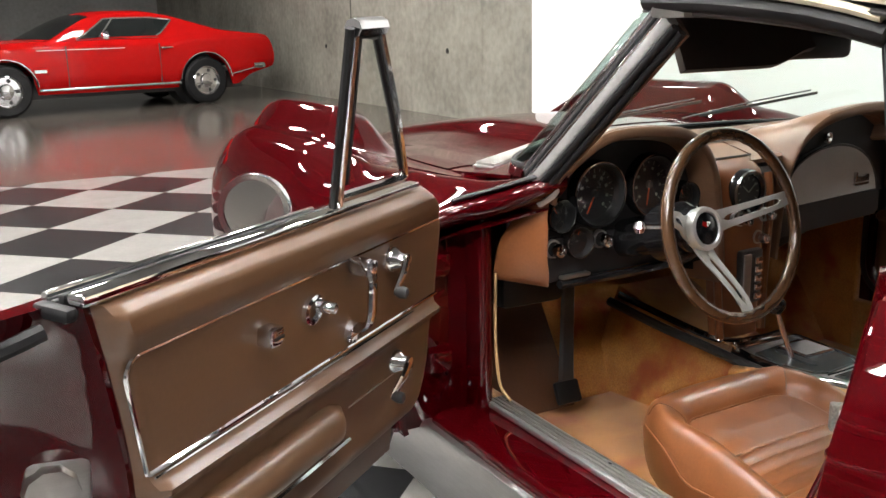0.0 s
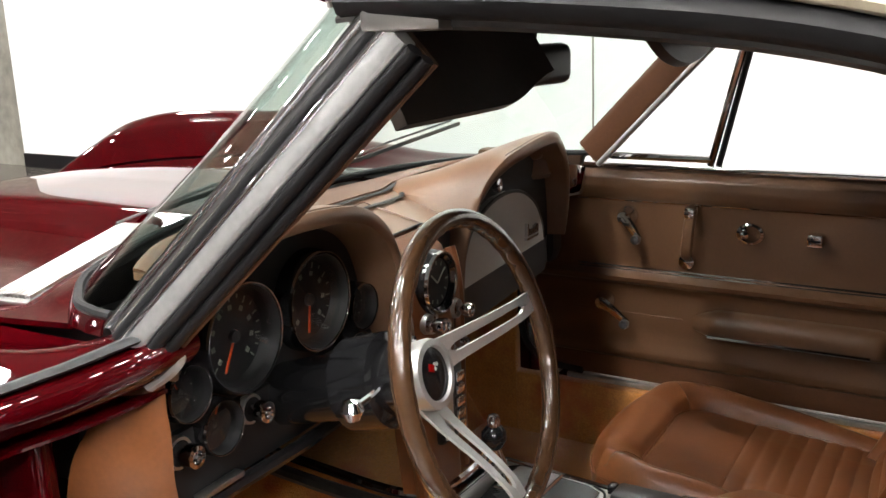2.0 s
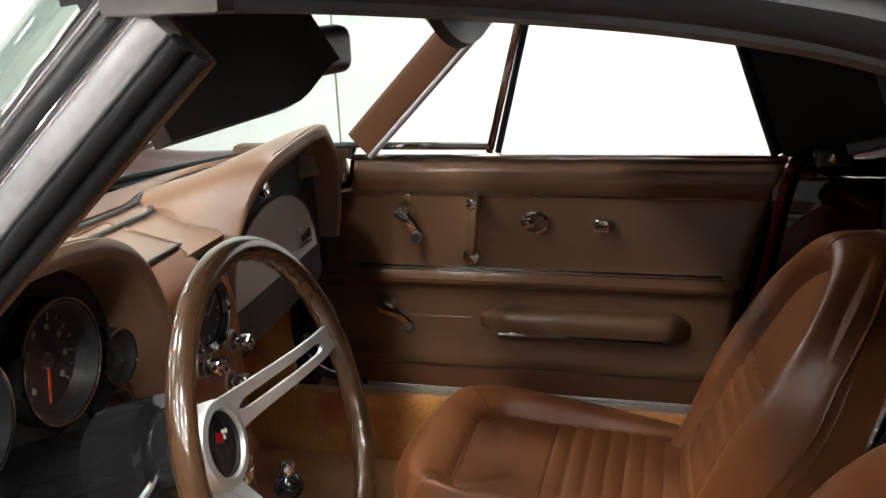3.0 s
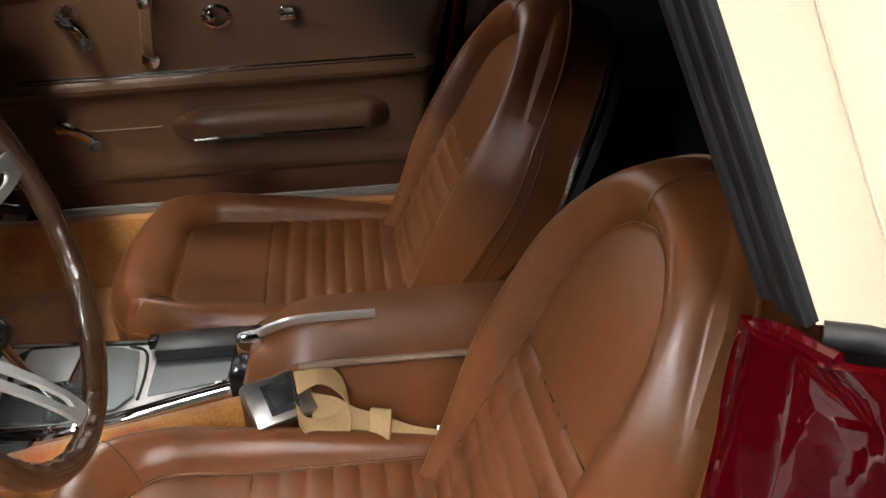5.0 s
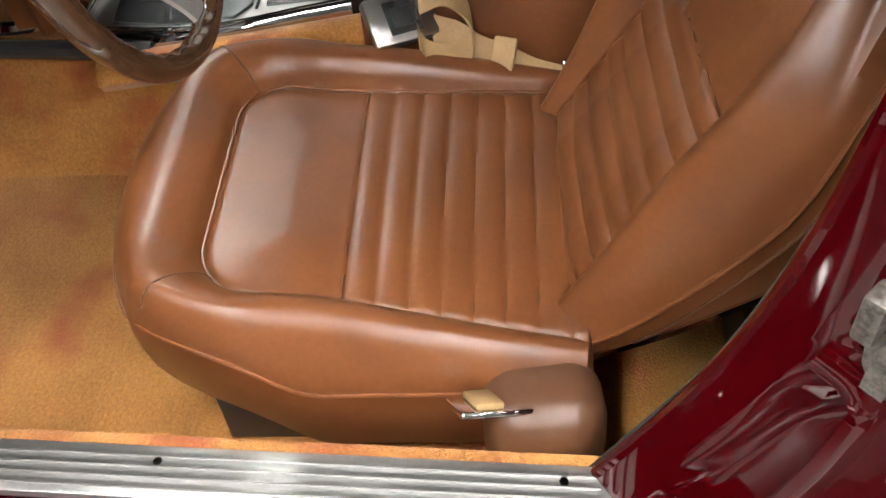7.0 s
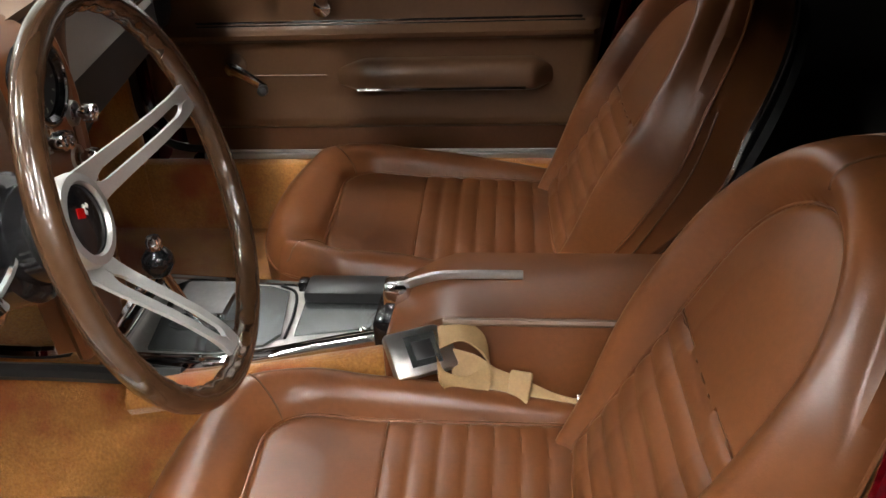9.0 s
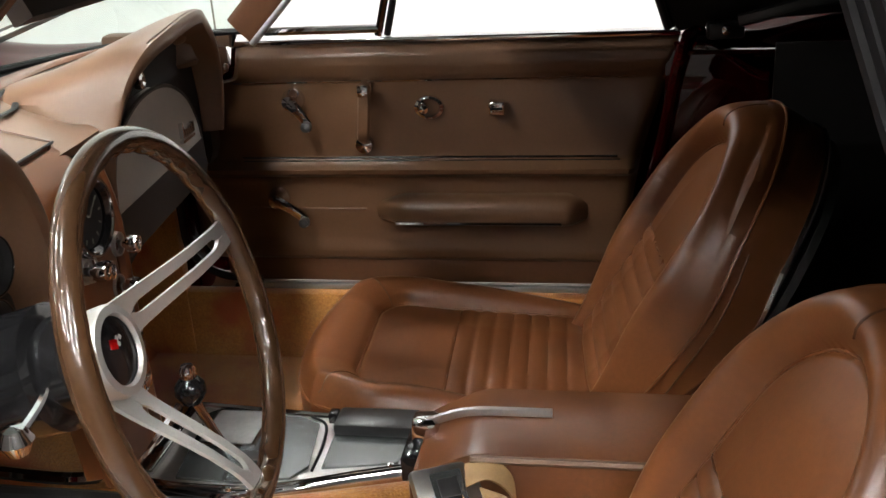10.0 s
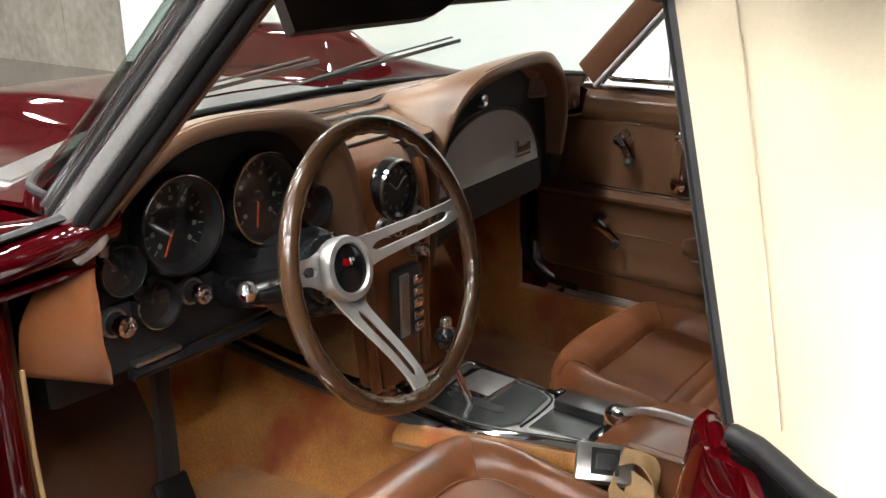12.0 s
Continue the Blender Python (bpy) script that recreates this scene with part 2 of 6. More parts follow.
def table(pairs, x):
    """Smooth interpolation without overshoot in a short table of (x, value)."""
    n = len(pairs)
    if x <= pairs[0][0]:
        return pairs[0][1]
    if x >= pairs[-1][0]:
        return pairs[-1][1]
    i = next(k for k in range(n - 1) if x <= pairs[k + 1][0])
    def rise(k):
        return (pairs[k + 1][1] - pairs[k][1]) / (pairs[k + 1][0] - pairs[k][0])
    def slope(k):
        if k == 0 or k == n - 1:
            return rise(0) if k == 0 else rise(n - 2)
        p, q = rise(k - 1), rise(k)
        return 2 * p * q / (p + q) if p * q > 0 else 0.0
    (a, p), (b, q) = pairs[i], pairs[i + 1]
    h = b - a
    t = (x - a) / h
    return (1 + 2 * t) * (1 - t) ** 2 * p + t * (1 - t) ** 2 * h * slope(i) + t * t * (3 - 2 * t) * q + t * t * (t - 1) * h * slope(i + 1)


# ---- the hall ----
DARKWALL = material("dark_wall_paint", (0.25, 0.246, 0.24), 0.8, 0, 0.2, 1, 12)
WALL_X = 3.98


def hall():
    b = B(-40, 40, -40, 60, -0.2, 0)
    tagged(part("ground", b, FLOORC, smooth=False), "polished grey-brown concrete floor of a large hall", "floor", kind="structure")
    bm = B(WALL_X, WALL_X + 0.3, 7.12, 40, 0, 6)
    wall = tagged(part("wall_concrete", bm, CONCRETE, smooth=False), "stained bare concrete wall with formwork joints", "wall", kind="structure")
    for y in (8.15, 9.9, 11.8, 13.9, 16.1):
        part("joint", B(WALL_X - 0.004, WALL_X + 0.01, y - 0.012, y + 0.012, 0.02, 5.98), RUBBER if y == 11.8 else CONCRETE, wall, smooth=False)
    for y, z in ((8.95, 0.78), (8.95, 2.4), (10.8, 0.78), (12.8, 0.78)):
        part("tie_hole", turned(bmesh.new(), [(0.001, 0.0), (0.035, 0.0), (0.03, 0.006), (0.001, 0.007)], 12, pose(WALL_X - 0.003, y, z, 0, -90, 0)), RUBBER, wall)
    bm = B(WALL_X - 0.03, WALL_X + 0.3, -12, 7.10, 0.12, 6)
    tagged(part("wall_white", bm, WHITE, smooth=False), "plain bright white painted display wall", "wall", kind="structure")
    tagged(part("baseboard", B(WALL_X - 0.045, WALL_X + 0.2, -12, 7.09, 0, 0.118), RUBBER, smooth=False), "dark grey rubber baseboard along the white wall", "baseboard", kind="structure")
    part("seam", B(WALL_X - 0.034, WALL_X, 1.695, 1.705, 0.13, 5.9), CONCRETE, bpy.data.objects["wall_white"], smooth=False)
    # south and west walls are unseen, added to close the hall and bounce light
    for nm, bb in (("wall_north", (-14, 14, 24, 24.3, 0, 6)), ("wall_south", (-14, 14, -12.3, -12, 0, 6)), ("wall_west", (-12.3, -12, -12, 24, 0, 6))):
        tagged(part(nm, B(*bb), DARKWALL, smooth=False), "plain dark wall added to close the hall", "wall", kind="structure")
    tagged(part("ceiling", B(-14, 14, -12, 24.3, 6.0, 6.2), DARKWALL, smooth=False), "dark painted hall ceiling", "ceiling", kind="structure")


def ceiling_lamp():
    lamp = thing("ceiling_light", "white rectangular ceiling light with a bright diffuser", "ceiling light", pose(0, 0, 4.4), "rows of ceiling lights")
    part("housing", B(-0.38, 0.38, -0.17, 0.17, 0.02, 0.12, bevel=0.01), WHITEPAINT, lamp)
    part("diffuser", B(-0.35, 0.35, -0.14, 0.14, -0.01, 0.018, bevel=0.006), BULB, lamp)
    for x in (-0.25, 0.25):
        part("hanger", tube(bmesh.new(), [(x, 0, 0.12), (x, 0, 1.62)], 0.008, 6), STEEL, lamp)
    return lamp


hall()
LAMP = ceiling_lamp()
# the row at x 2.8 is unseen, added to keep the display wall white
LAMP_PLACES = [(x, y) for x in (-6.4, -4.6, -2.9, -1.3) for y in (-4.2, -1.8, 0.6, 3.0)] + [(x, y) for x in (-4.6, -1.3, 1.6) for y in (8.4, 11.4)] + [(2.8, y) for y in (-3.0, 1.5, 6.0)]
LAMP.matrix_basis = pose(*LAMP_PLACES[0], 4.4)
for lx, ly in LAMP_PLACES[1:]:
    copy_thing(LAMP, pose(lx, ly, 4.4))


# ---- the red car further back ----
def road_wheel(parent, x, y, r, side, w=0.2):
    """A tyre with a chromed rally rim; side -1 faces -y."""
    m = pose(x, y, r, 90 if side < 0 else -90, 0, 0)
    ty = part("tyre", turned(bmesh.new(), [(r * 0.62, -w / 2), (r * 0.9, -w / 2), (r, -w / 2 + 0.03), (r, w / 2 - 0.03), (r * 0.9, w / 2), (r * 0.62, w / 2)], 40, m), RUBBER, parent)
    part("rim", turned(bmesh.new(), [(r * 0.64, -0.05), (r * 0.64, w / 2 - 0.01), (r * 0.58, w / 2 + 0.004), (r * 0.54, w / 2 - 0.04), (r * 0.3, w / 2 - 0.035), (r * 0.26, w / 2 + 0.0), (r * 0.12, w / 2 + 0.01), (0.004, w / 2 + 0.012)], 40, m), CHROME, ty)
    for k in range(5):
        a = 2 * math.pi * k / 5
        part("rim_slot", turned(bmesh.new(), [(0.001, w / 2 - 0.034), (0.026, w / 2 - 0.034), (0.024, w / 2 - 0.03), (0.001, w / 2 - 0.03)], 10, m @ pose(math.cos(a) * r * 0.43, math.sin(a) * r * 0.43, 0)), BLACK, ty)


def red_coupe():
    car = thing("red_car", "bright red two-door hardtop parked by the concrete wall", "car", pose(0.62, 13.72, 0, 0, 0, 11.8))
    # profile along x: nose at -2.5, tail at 2.62; lower edge, waist and half width
    def body(u, v):
        x = lerp(-2.5, 2.62, u)
        top = table([(-2.5, 0.74), (-2.3, 0.88), (-0.9, 0.96), (0.7, 0.955), (1.2, 1.01), (1.7, 1.035), (2.3, 1.00), (2.55, 0.95), (2.62, 0.80)], x)
        low = table([(-2.5, 0.46), (-2.2, 0.28), (1.9, 0.26), (2.2, 0.40), (2.62, 0.50)], x)
        half = table([(-2.5, 0.80), (-1.8, 0.94), (1.8, 0.95), (2.45, 0.90), (2.62, 0.84)], x)
        prof = [(-1, 0.0, 0.93), (-1, 0.28, 1.0), (-1, 0.62, 1.0), (-1, 0.88, 0.975), (-1, 1.0, 0.9), (0, 1.035, 0.0), (1, 1.0, 0.9), (1, 0.88, 0.975), (1, 0.62, 1.0), (1, 0.28, 1.0), (1, 0.0, 0.93)]
        s = v * (len(prof) - 1)
        i = min(int(s), len(prof) - 2)
        t = s - i
        (a, h, w), (c, h2, w2) = prof[i], prof[i + 1]
        y = lerp(a * w, c * w2, t) * half
        z = lerp(low, top, lerp(h, h2, t))
        for cx in (-1.43, 1.41):
            if abs(y) > 0.6 and z < 0.75 and abs(x - cx) < 0.40:
                z = max(z, 0.34 + math.sqrt(max(0.0, 0.40 ** 2 - (x - cx) ** 2)))
        return Vector((x, y, z))
    part("body", sheet(bmesh.new(), body, 100, 40, 0.02), RED2, car)
    def house(x, v, out=0.0):
        """The cabin: v from one belt line over the roof to the other."""
        belt = table([(-0.8, 0.955), (0.7, 0.955), (1.2, 1.00), (2.1, 1.02)], x)
        zr = table([(-0.80, 0.96), (-0.12, 1.315), (0.15, 1.36), (0.62, 1.365), (1.0, 1.31), (1.35, 1.20), (1.75, 1.075), (2.1, 1.025)], x)
        wb = table([(-0.8, 0.80), (0.5, 0.845), (1.4, 0.86), (2.1, 0.82)], x)
        k = min(1.0, max(0.0, (zr - belt) / 0.40))
        wr = lerp(wb - 0.02, 0.60, k)
        a = (v - 0.5) * 2
        if abs(a) > 0.62:
            t = (1 - abs(a)) / 0.38
            y, z = lerp(wb, wr, t), lerp(belt - 0.01, zr - 0.045 * k, t ** 0.92)
        else:
            t = abs(a) / 0.62
            y, z = wr * t, zr - 0.045 * k * t ** 3
        return Vector((x, math.copysign(y + out * (1 if abs(a) > 0.62 else 0), a), z + (out if abs(a) <= 0.62 else 0.0)))
    part("roof", sheet(bmesh.new(), lambda u, v: house(lerp(-0.80, 2.1, u), v), 60, 40, 0.02), RED2, car)
    part("windscreen", sheet(bmesh.new(), lambda u, v: house(lerp(-0.76, -0.16, u), lerp(0.20, 0.80, v), 0.008), 12, 16, 0.004), DARKGLASS, car)
    def side_glass(sd):
        def at(u, v):
            # v from the belt to the roof; the rear edge leans forward at the bottom
            x = lerp(lerp(-0.42, 0.03, v), lerp(0.72, 1.02, v ** 0.7), u)
            w = lerp(0.025, 0.155, v)
            return house(x, w if sd < 0 else 1 - w, 0.006)
        return at
    for sd in (-1, 1):
        sg = part("side_window", sheet(bmesh.new(), side_glass(sd), 24, 10, 0.004), DARKGLASS, car)
        rim_path = [side_glass(sd)(0, v) for v in np.linspace(0, 1, 8)] + [side_glass(sd)(u, 1) for u in np.linspace(0.05, 1, 16)] + [side_glass(sd)(1, v) for v in np.linspace(0.9, 0, 8)]
        part("window_trim", tube(bmesh.new(), [p + Vector((0, sd * 0.006, 0)) for p in rim_path], 0.012, 6), CHROME, sg)
        part("vent_post", tube(bmesh.new(), [side_glass(sd)(lerp(0.28, 0.14, v), v) + Vector((0, sd * 0.004, 0)) for v in np.linspace(0, 1, 5)], 0.012, 6), CHROME, sg)
        part("belt_trim", tube(bmesh.new(), [house(x, 0.012 if sd < 0 else 0.988, 0.006) for x in np.linspace(-0.42, 0.74, 10)], 0.009, 6), CHROME, sg)
    part("sill_trim", B(-1.02, 1.0, -0.965, -0.945, 0.315, 0.35, bevel=0.004), CHROME, car)
    part("rear_trim", tube(bmesh.new(), [(1.83, -0.955, 0.42), (2.40, -0.90, 0.52)], 0.012, 6), CHROME, car)
    for cx in (-1.43, 1.41):
        part("arch_trim", tube(bmesh.new(), [(cx + 0.41 * math.cos(a), -0.952, 0.34 + 0.41 * math.sin(a)) for a in np.linspace(0.1, math.pi - 0.1, 20)], 0.012, 6), CHROME, car)
        part("wheel_well", turned(bmesh.new(), [(0.001, 0), (0.40, 0), (0.40, 0.3), (0.001, 0.3)], 24, pose(cx, -0.60, 0.36, -90)), BLACK, car)
    part("stripe", B(-1.0, 0.20, -0.945, -0.930, 0.845, 0.853), WHITEPAINT, car)
    part("door_gap", B(-0.62, -0.612, -0.955, -0.93, 0.36, 0.90), BLACK, car, smooth=False)
    part("door_gap", B(0.70, 0.708, -0.955, -0.93, 0.36, 0.90), BLACK, car, smooth=False)
    part("door_handle", B(0.72, 0.9, -0.975, -0.945, 0.825, 0.845, bevel=0.006), CHROME, car)
    part("door_mirror", turned(bmesh.new(), [(0.001, -0.06), (0.05, -0.05), (0.065, 0.02), (0.001, 0.03)], 14, pose(-0.08, -1.0, 1.02, 0, 90, 0)), CHROME, car)
    part("tail_lamp", B(2.37, 2.49, -0.80, -0.45, 0.68, 0.78, bevel=0.02), CHROME, car)
    part("rear_bumper", tube(bmesh.new(), curve([(2.2, -0.90, 0.52), (2.45, -0.78, 0.52), (2.55, 0, 0.52), (2.45, 0.78, 0.52)], 20), 0.05, 8), CHROME, car)
    part("front_bumper", tube(bmesh.new(), curve([(-2.2, -0.93, 0.5), (-2.5, -0.75, 0.5), (-2.58, 0, 0.5), (-2.5, 0.75, 0.5)], 20), 0.05, 8), CHROME, car)
    part("badge", B(-1.06, -0.90, -0.962, -0.948, 0.56, 0.60), CHROME, car)
    for cx in (-1.43, 1.41):
        road_wheel(car, cx, -0.84, 0.34, -1)
        road_wheel(car, cx, 0.84, 0.34, 1)
    part("underbody", B(-2.1, 2.1, -0.7, 0.7, 0.2, 0.45), BLACK, car)
    part("cabin_fill", B(-0.4, 1.3, -0.55, 0.55, 0.5, 0.9), BLACK, car)


red_coupe()



# ---- the convertible ----
CAR = thing("convertible_car", "candy red convertible, cream top raised, driver's door open", "car")


def outer_x(y):
    return table([(0.165, 0.885), (1.3, 0.872), (1.75, 0.84), (2.18, 0.70)], y)


def front_z(x, y):
    """Height of the front end: domed hood, valleys beside it, peaked fenders with a raised wheel bulge."""
    a = abs(x) * 0.885 / outer_x(y)
    z = table([(0, 0.880), (0.18, 0.876), (0.27, 0.838), (0.42, 0.812), (0.58, 0.812), (0.70, 0.846), (0.76, 0.862), (0.82, 0.846), (0.86, 0.800), (0.885, 0.745)], a)
    rise = table([(0.165, 0.016), (0.45, -0.018), (0.68, -0.030), (1.0, -0.004), (1.48, -0.006), (1.80, -0.075), (2.18, -0.25)], y)
    z += rise * step(0.5, 0.78, a)
    z += table([(0.3, 0.0), (1.0, -0.006), (1.6, -0.07), (2.18, -0.20)], y) * (1 - step(0.45, 0.75, a))
    z += 0.100 * step(0.85, 1.05, y) * (1 - step(1.68, 2.12, y)) * step(0.54, 0.63, a) * (1 - step(0.68, 0.77, a))
    return lerp(max(z, 0.848) if 0.5 < a < 0.83 else z, z, step(0.17, 0.36, y))


def deck_foot(x):
    """How far forward the dash top reaches."""
    return 0.515 - 0.99 * abs(x) ** 2.6


def glass_foot(x):
    """How far forward the foot of the windshield lies."""
    return 0.235 + 0.29 * max(0.0, 1 - (abs(x) / 0.62) ** 4) ** 0.6


def cowl_cut(x):
    """Where the fender ends at the driver's door opening: how far forward, and how high."""
    y = table([(0.57, 0.160), (0.625, 0.172), (0.67, 0.218), (0.70, 0.262), (0.735, 0.302), (0.79, 0.332), (0.84, 0.345), (0.89, 0.350)], x)
    z = table([(0.57, 0.862), (0.625, 0.852), (0.67, 0.830), (0.70, 0.813), (0.735, 0.797), (0.79, 0.772), (0.84, 0.735), (0.89, 0.69)], x)
    return y, z


def body_front():
    for s in (-1, 1):
        def fender(u, v):
            if s < 0 and u < 0.72:
                x = lerp(0.575, 0.885, u / 0.72)
                y0, z0 = cowl_cut(x)
                y = lerp(y0, 2.18, v)
                x *= outer_x(y) / 0.885
                return Vector((-x, y, lerp(z0, front_z(x, y), step(0.0, 0.16, y - y0))))
            y = lerp(0.165 if s < 0 else 0.37, 2.18, v)
            if u < 0.72:
                x = lerp(0.575, 0.885, u / 0.72) * outer_x(y) / 0.885
                return Vector((s * x, y, front_z(x, y)))
            k = (u - 0.72) / 0.28
            top = front_z(outer_x(y), y)
            if s < 0:
                y0, z0 = cowl_cut(0.885)
                y = lerp(y0, 2.18, v)
                top = lerp(z0, front_z(outer_x(y), y), step(0.0, 0.16, y - y0))
            else:
                y = lerp(0.315, 2.18, v)
            return Vector((s * (outer_x(y) + 0.020 * math.sin(math.pi * k) - 0.03 * k * k), y, lerp(top, 0.30, k)))
        part("front_fender", sheet(bmesh.new(), fender, 50, 70, 0.012), PAINT, CAR)
        part("nose", sheet(bmesh.new(), lambda u, v: Vector((s * lerp(0.0, 0.70, u), 2.18 + 0.06 * math.sin(math.pi * v) * (1 - u * u), lerp(front_z(lerp(0, 0.70, u), 2.18), 0.35, v))), 20, 10, 0.012), PAINT, CAR)
    def hood(u, v):
        y = lerp(0.66, 2.18, v)
        x = lerp(-0.57, 0.57, u) * outer_x(y) / 0.885
        return Vector((x, y, front_z(x, y) + 0.002))
    part("hood", sheet(bmesh.new(), hood, 60, 40, 0.012), PAINT, CAR)
    def cowl(u, v):
        x = lerp(-0.57, 0.57, u)
        y = lerp(0.655, glass_foot(x) + 0.004, v)
        return Vector((x, y, lerp(front_z(x, 0.66), max(front_z(x, 0.4), 0.858 - 0.03 * step(0.40, 0.57, abs(x))), v)))
    part("cowl_panel", sheet(bmesh.new(), cowl, 40, 8, 0.008), PAINT, CAR)
    for s in (-1, 1):
        at = pose(s * 0.40, 0.575, 0.842, 0, s * 9, -s * 10)
        grille = part("cowl_vent", B(-0.14, 0.14, -0.034, 0.034, -0.004, 0.004, bevel=0.003, m=at), STEEL, CAR, "satin metal cowl vent grille")
        for k in range(9):
            part("vent_slat", B(-0.13, 0.13, -0.002, 0.002, 0.004, 0.009, m=at @ pose(0, -0.029 + 0.00725 * k, 0)), STEEL, grille, smooth=False)


body_front()


def windshield():
    """Curved glass with its chrome and rubber frame, and the two slanting pillars."""
    side = [(-0.620, 0.235), (-0.615, 0.272), (-0.592, 0.326), (-0.49, 0.422), (-0.25, 0.510), (0, 0.525)]
    base = curve([(x, y, 0.868 + 0.008 * step(0.62, 0.2, abs(x))) for x, y in side + [(-x, y) for x, y in side[-2::-1]]], 36)
    brow = [(-0.562, -0.080), (-0.545, -0.035), (-0.47, 0.022), (-0.36, 0.056), (-0.18, 0.078), (0, 0.084)]
    top = curve([(x, y, 1.182 + 0.014 * step(0.55, 0.1, abs(x))) for x, y in brow + [(-x, y) for x, y in brow[-2::-1]]], 36)
    def glass(u, v):
        i = min(int(u * 36), 35)
        t = u * 36 - i
        return base[i].lerp(base[i + 1], t).lerp(top[i].lerp(top[i + 1], t), v)
    g = part("windshield", sheet(bmesh.new(), glass, 36, 10), TINT, CAR, "clear green-tinted curved windshield glass")
    g.visible_shadow = False
    part("glass_seal", tube(bmesh.new(), [p + Vector((0, 0.0, 0.002)) for p in base], 0.006, 8), RUBBER, g)
    part("base_moulding", sheet(bmesh.new(), lambda u, v: base[round(u * 36)] + Vector((0, 0.004 + 0.020 * v, 0.002 - 0.026 * v * v)), 36, 5, 0.003), CHROME, g, "bright moulding at the foot of the glass")
    part("header_rail", sheet(bmesh.new(), lambda u, v: top[min(int(u * 36), 36)] + Vector((0, -0.06 * v + 0.015, 0.012 + 0.012 * math.sin(v * 3.1) - 0.03 * v)), 36, 6, 0.02), VINYL, CAR)
    part("header_moulding", tube(bmesh.new(), [p + Vector((0, 0.018, 0.008)) for p in top], 0.011, 8), CHROME, CAR)
    for s in (-1, 1):
        a, b = Vector((s * 0.622, 0.228, 0.868)), Vector((s * 0.565, -0.090, 1.176))
        d = (b - a).normalized()
        side = Vector((s, 0, 0)) - d * d.x * s
        side.normalize()
        fwd = side.cross(d) * -s
        def rod(off_s, off_f, ws, wf, n=10, e=0.5):
            bm = bmesh.new()
            rings = []
            for k in range(n + 1):
                c = a.lerp(b, k / n) + side * off_s + fwd * off_f
                ring = []
                for q in range(16):
                    th = 2 * math.pi * q / 16
                    cx, cy = math.cos(th), math.sin(th)
                    ring.append(c + side * ws * math.copysign(abs(cx) ** e, cx) + fwd * wf * math.copysign(abs(cy) ** e, cy))
                rings.append(ring)
            return loft(bm, rings)
        p = part("windshield_pillar", rod(0.004, -0.012, 0.010, 0.012, e=1.0), CHROME, CAR, "chrome windshield pillar with black rubber seal")
        if s > 0:
            part("pillar_trim", rod(-0.016, 0.010, 0.010, 0.030), LEATHER_DARK, p, "tan inner pillar trim")
            part("pillar_edge", rod(-0.024, -0.022, 0.006, 0.006, e=1.0), CHANNEL, p)
            continue
        part("pillar_bead", rod(0.013, -0.004, 0.004, 0.004, e=1.0), CHROME, p)
        part("pillar_groove", rod(0.012, -0.020, 0.005, 0.006, e=1.0), RUBBER, p)
        part("pillar_bead", rod(0.014, -0.027, 0.004, 0.004, e=1.0), CHROME, p)
        part("pillar_channel", rod(0.004, -0.038, 0.012, 0.012), CHANNEL, p, "brushed metal weatherstrip channel")
        part("pillar_seal", rod(0.004, -0.055, 0.010, 0.007, e=1.0), RUBBER, p)
        part("pillar_seal", rod(-0.004, -0.066, 0.008, 0.006, e=1.0), RUBBER, p)
        part("pillar_trim", rod(-0.014, -0.040, 0.005, 0.033), LEATHER_DARK, p, "tan inner pillar trim")
        part("glass_edge", rod(-0.004, 0.002, 0.003, 0.003), DARKGLASS, p)
        part("pillar_cap", B(-0.022, 0.022, -0.045, 0.035, -0.014, 0.012, bevel=0.005, m=Matrix.Translation(b + Vector((0, -0.03, -0.01)))), STEEL, p)
    for s, x0 in ((-1, -0.05), (1, 0.36)):
        w = part("wiper", tube(bmesh.new(), [(x0 - 0.34, 0.50, 0.902), (x0 - 0.1, 0.50, 0.930), (x0 + 0.08, 0.47, 0.952)], 0.0022, 6), GREYRUBBER, CAR, "thin windshield wiper")
        part("wiper_blade", B(-0.19, 0.19, -0.002, 0.002, -0.003, 0.004, m=pose(x0 - 0.10, 0.475, 0.925, 0, -6, -6)), BLACK, w)


windshield()


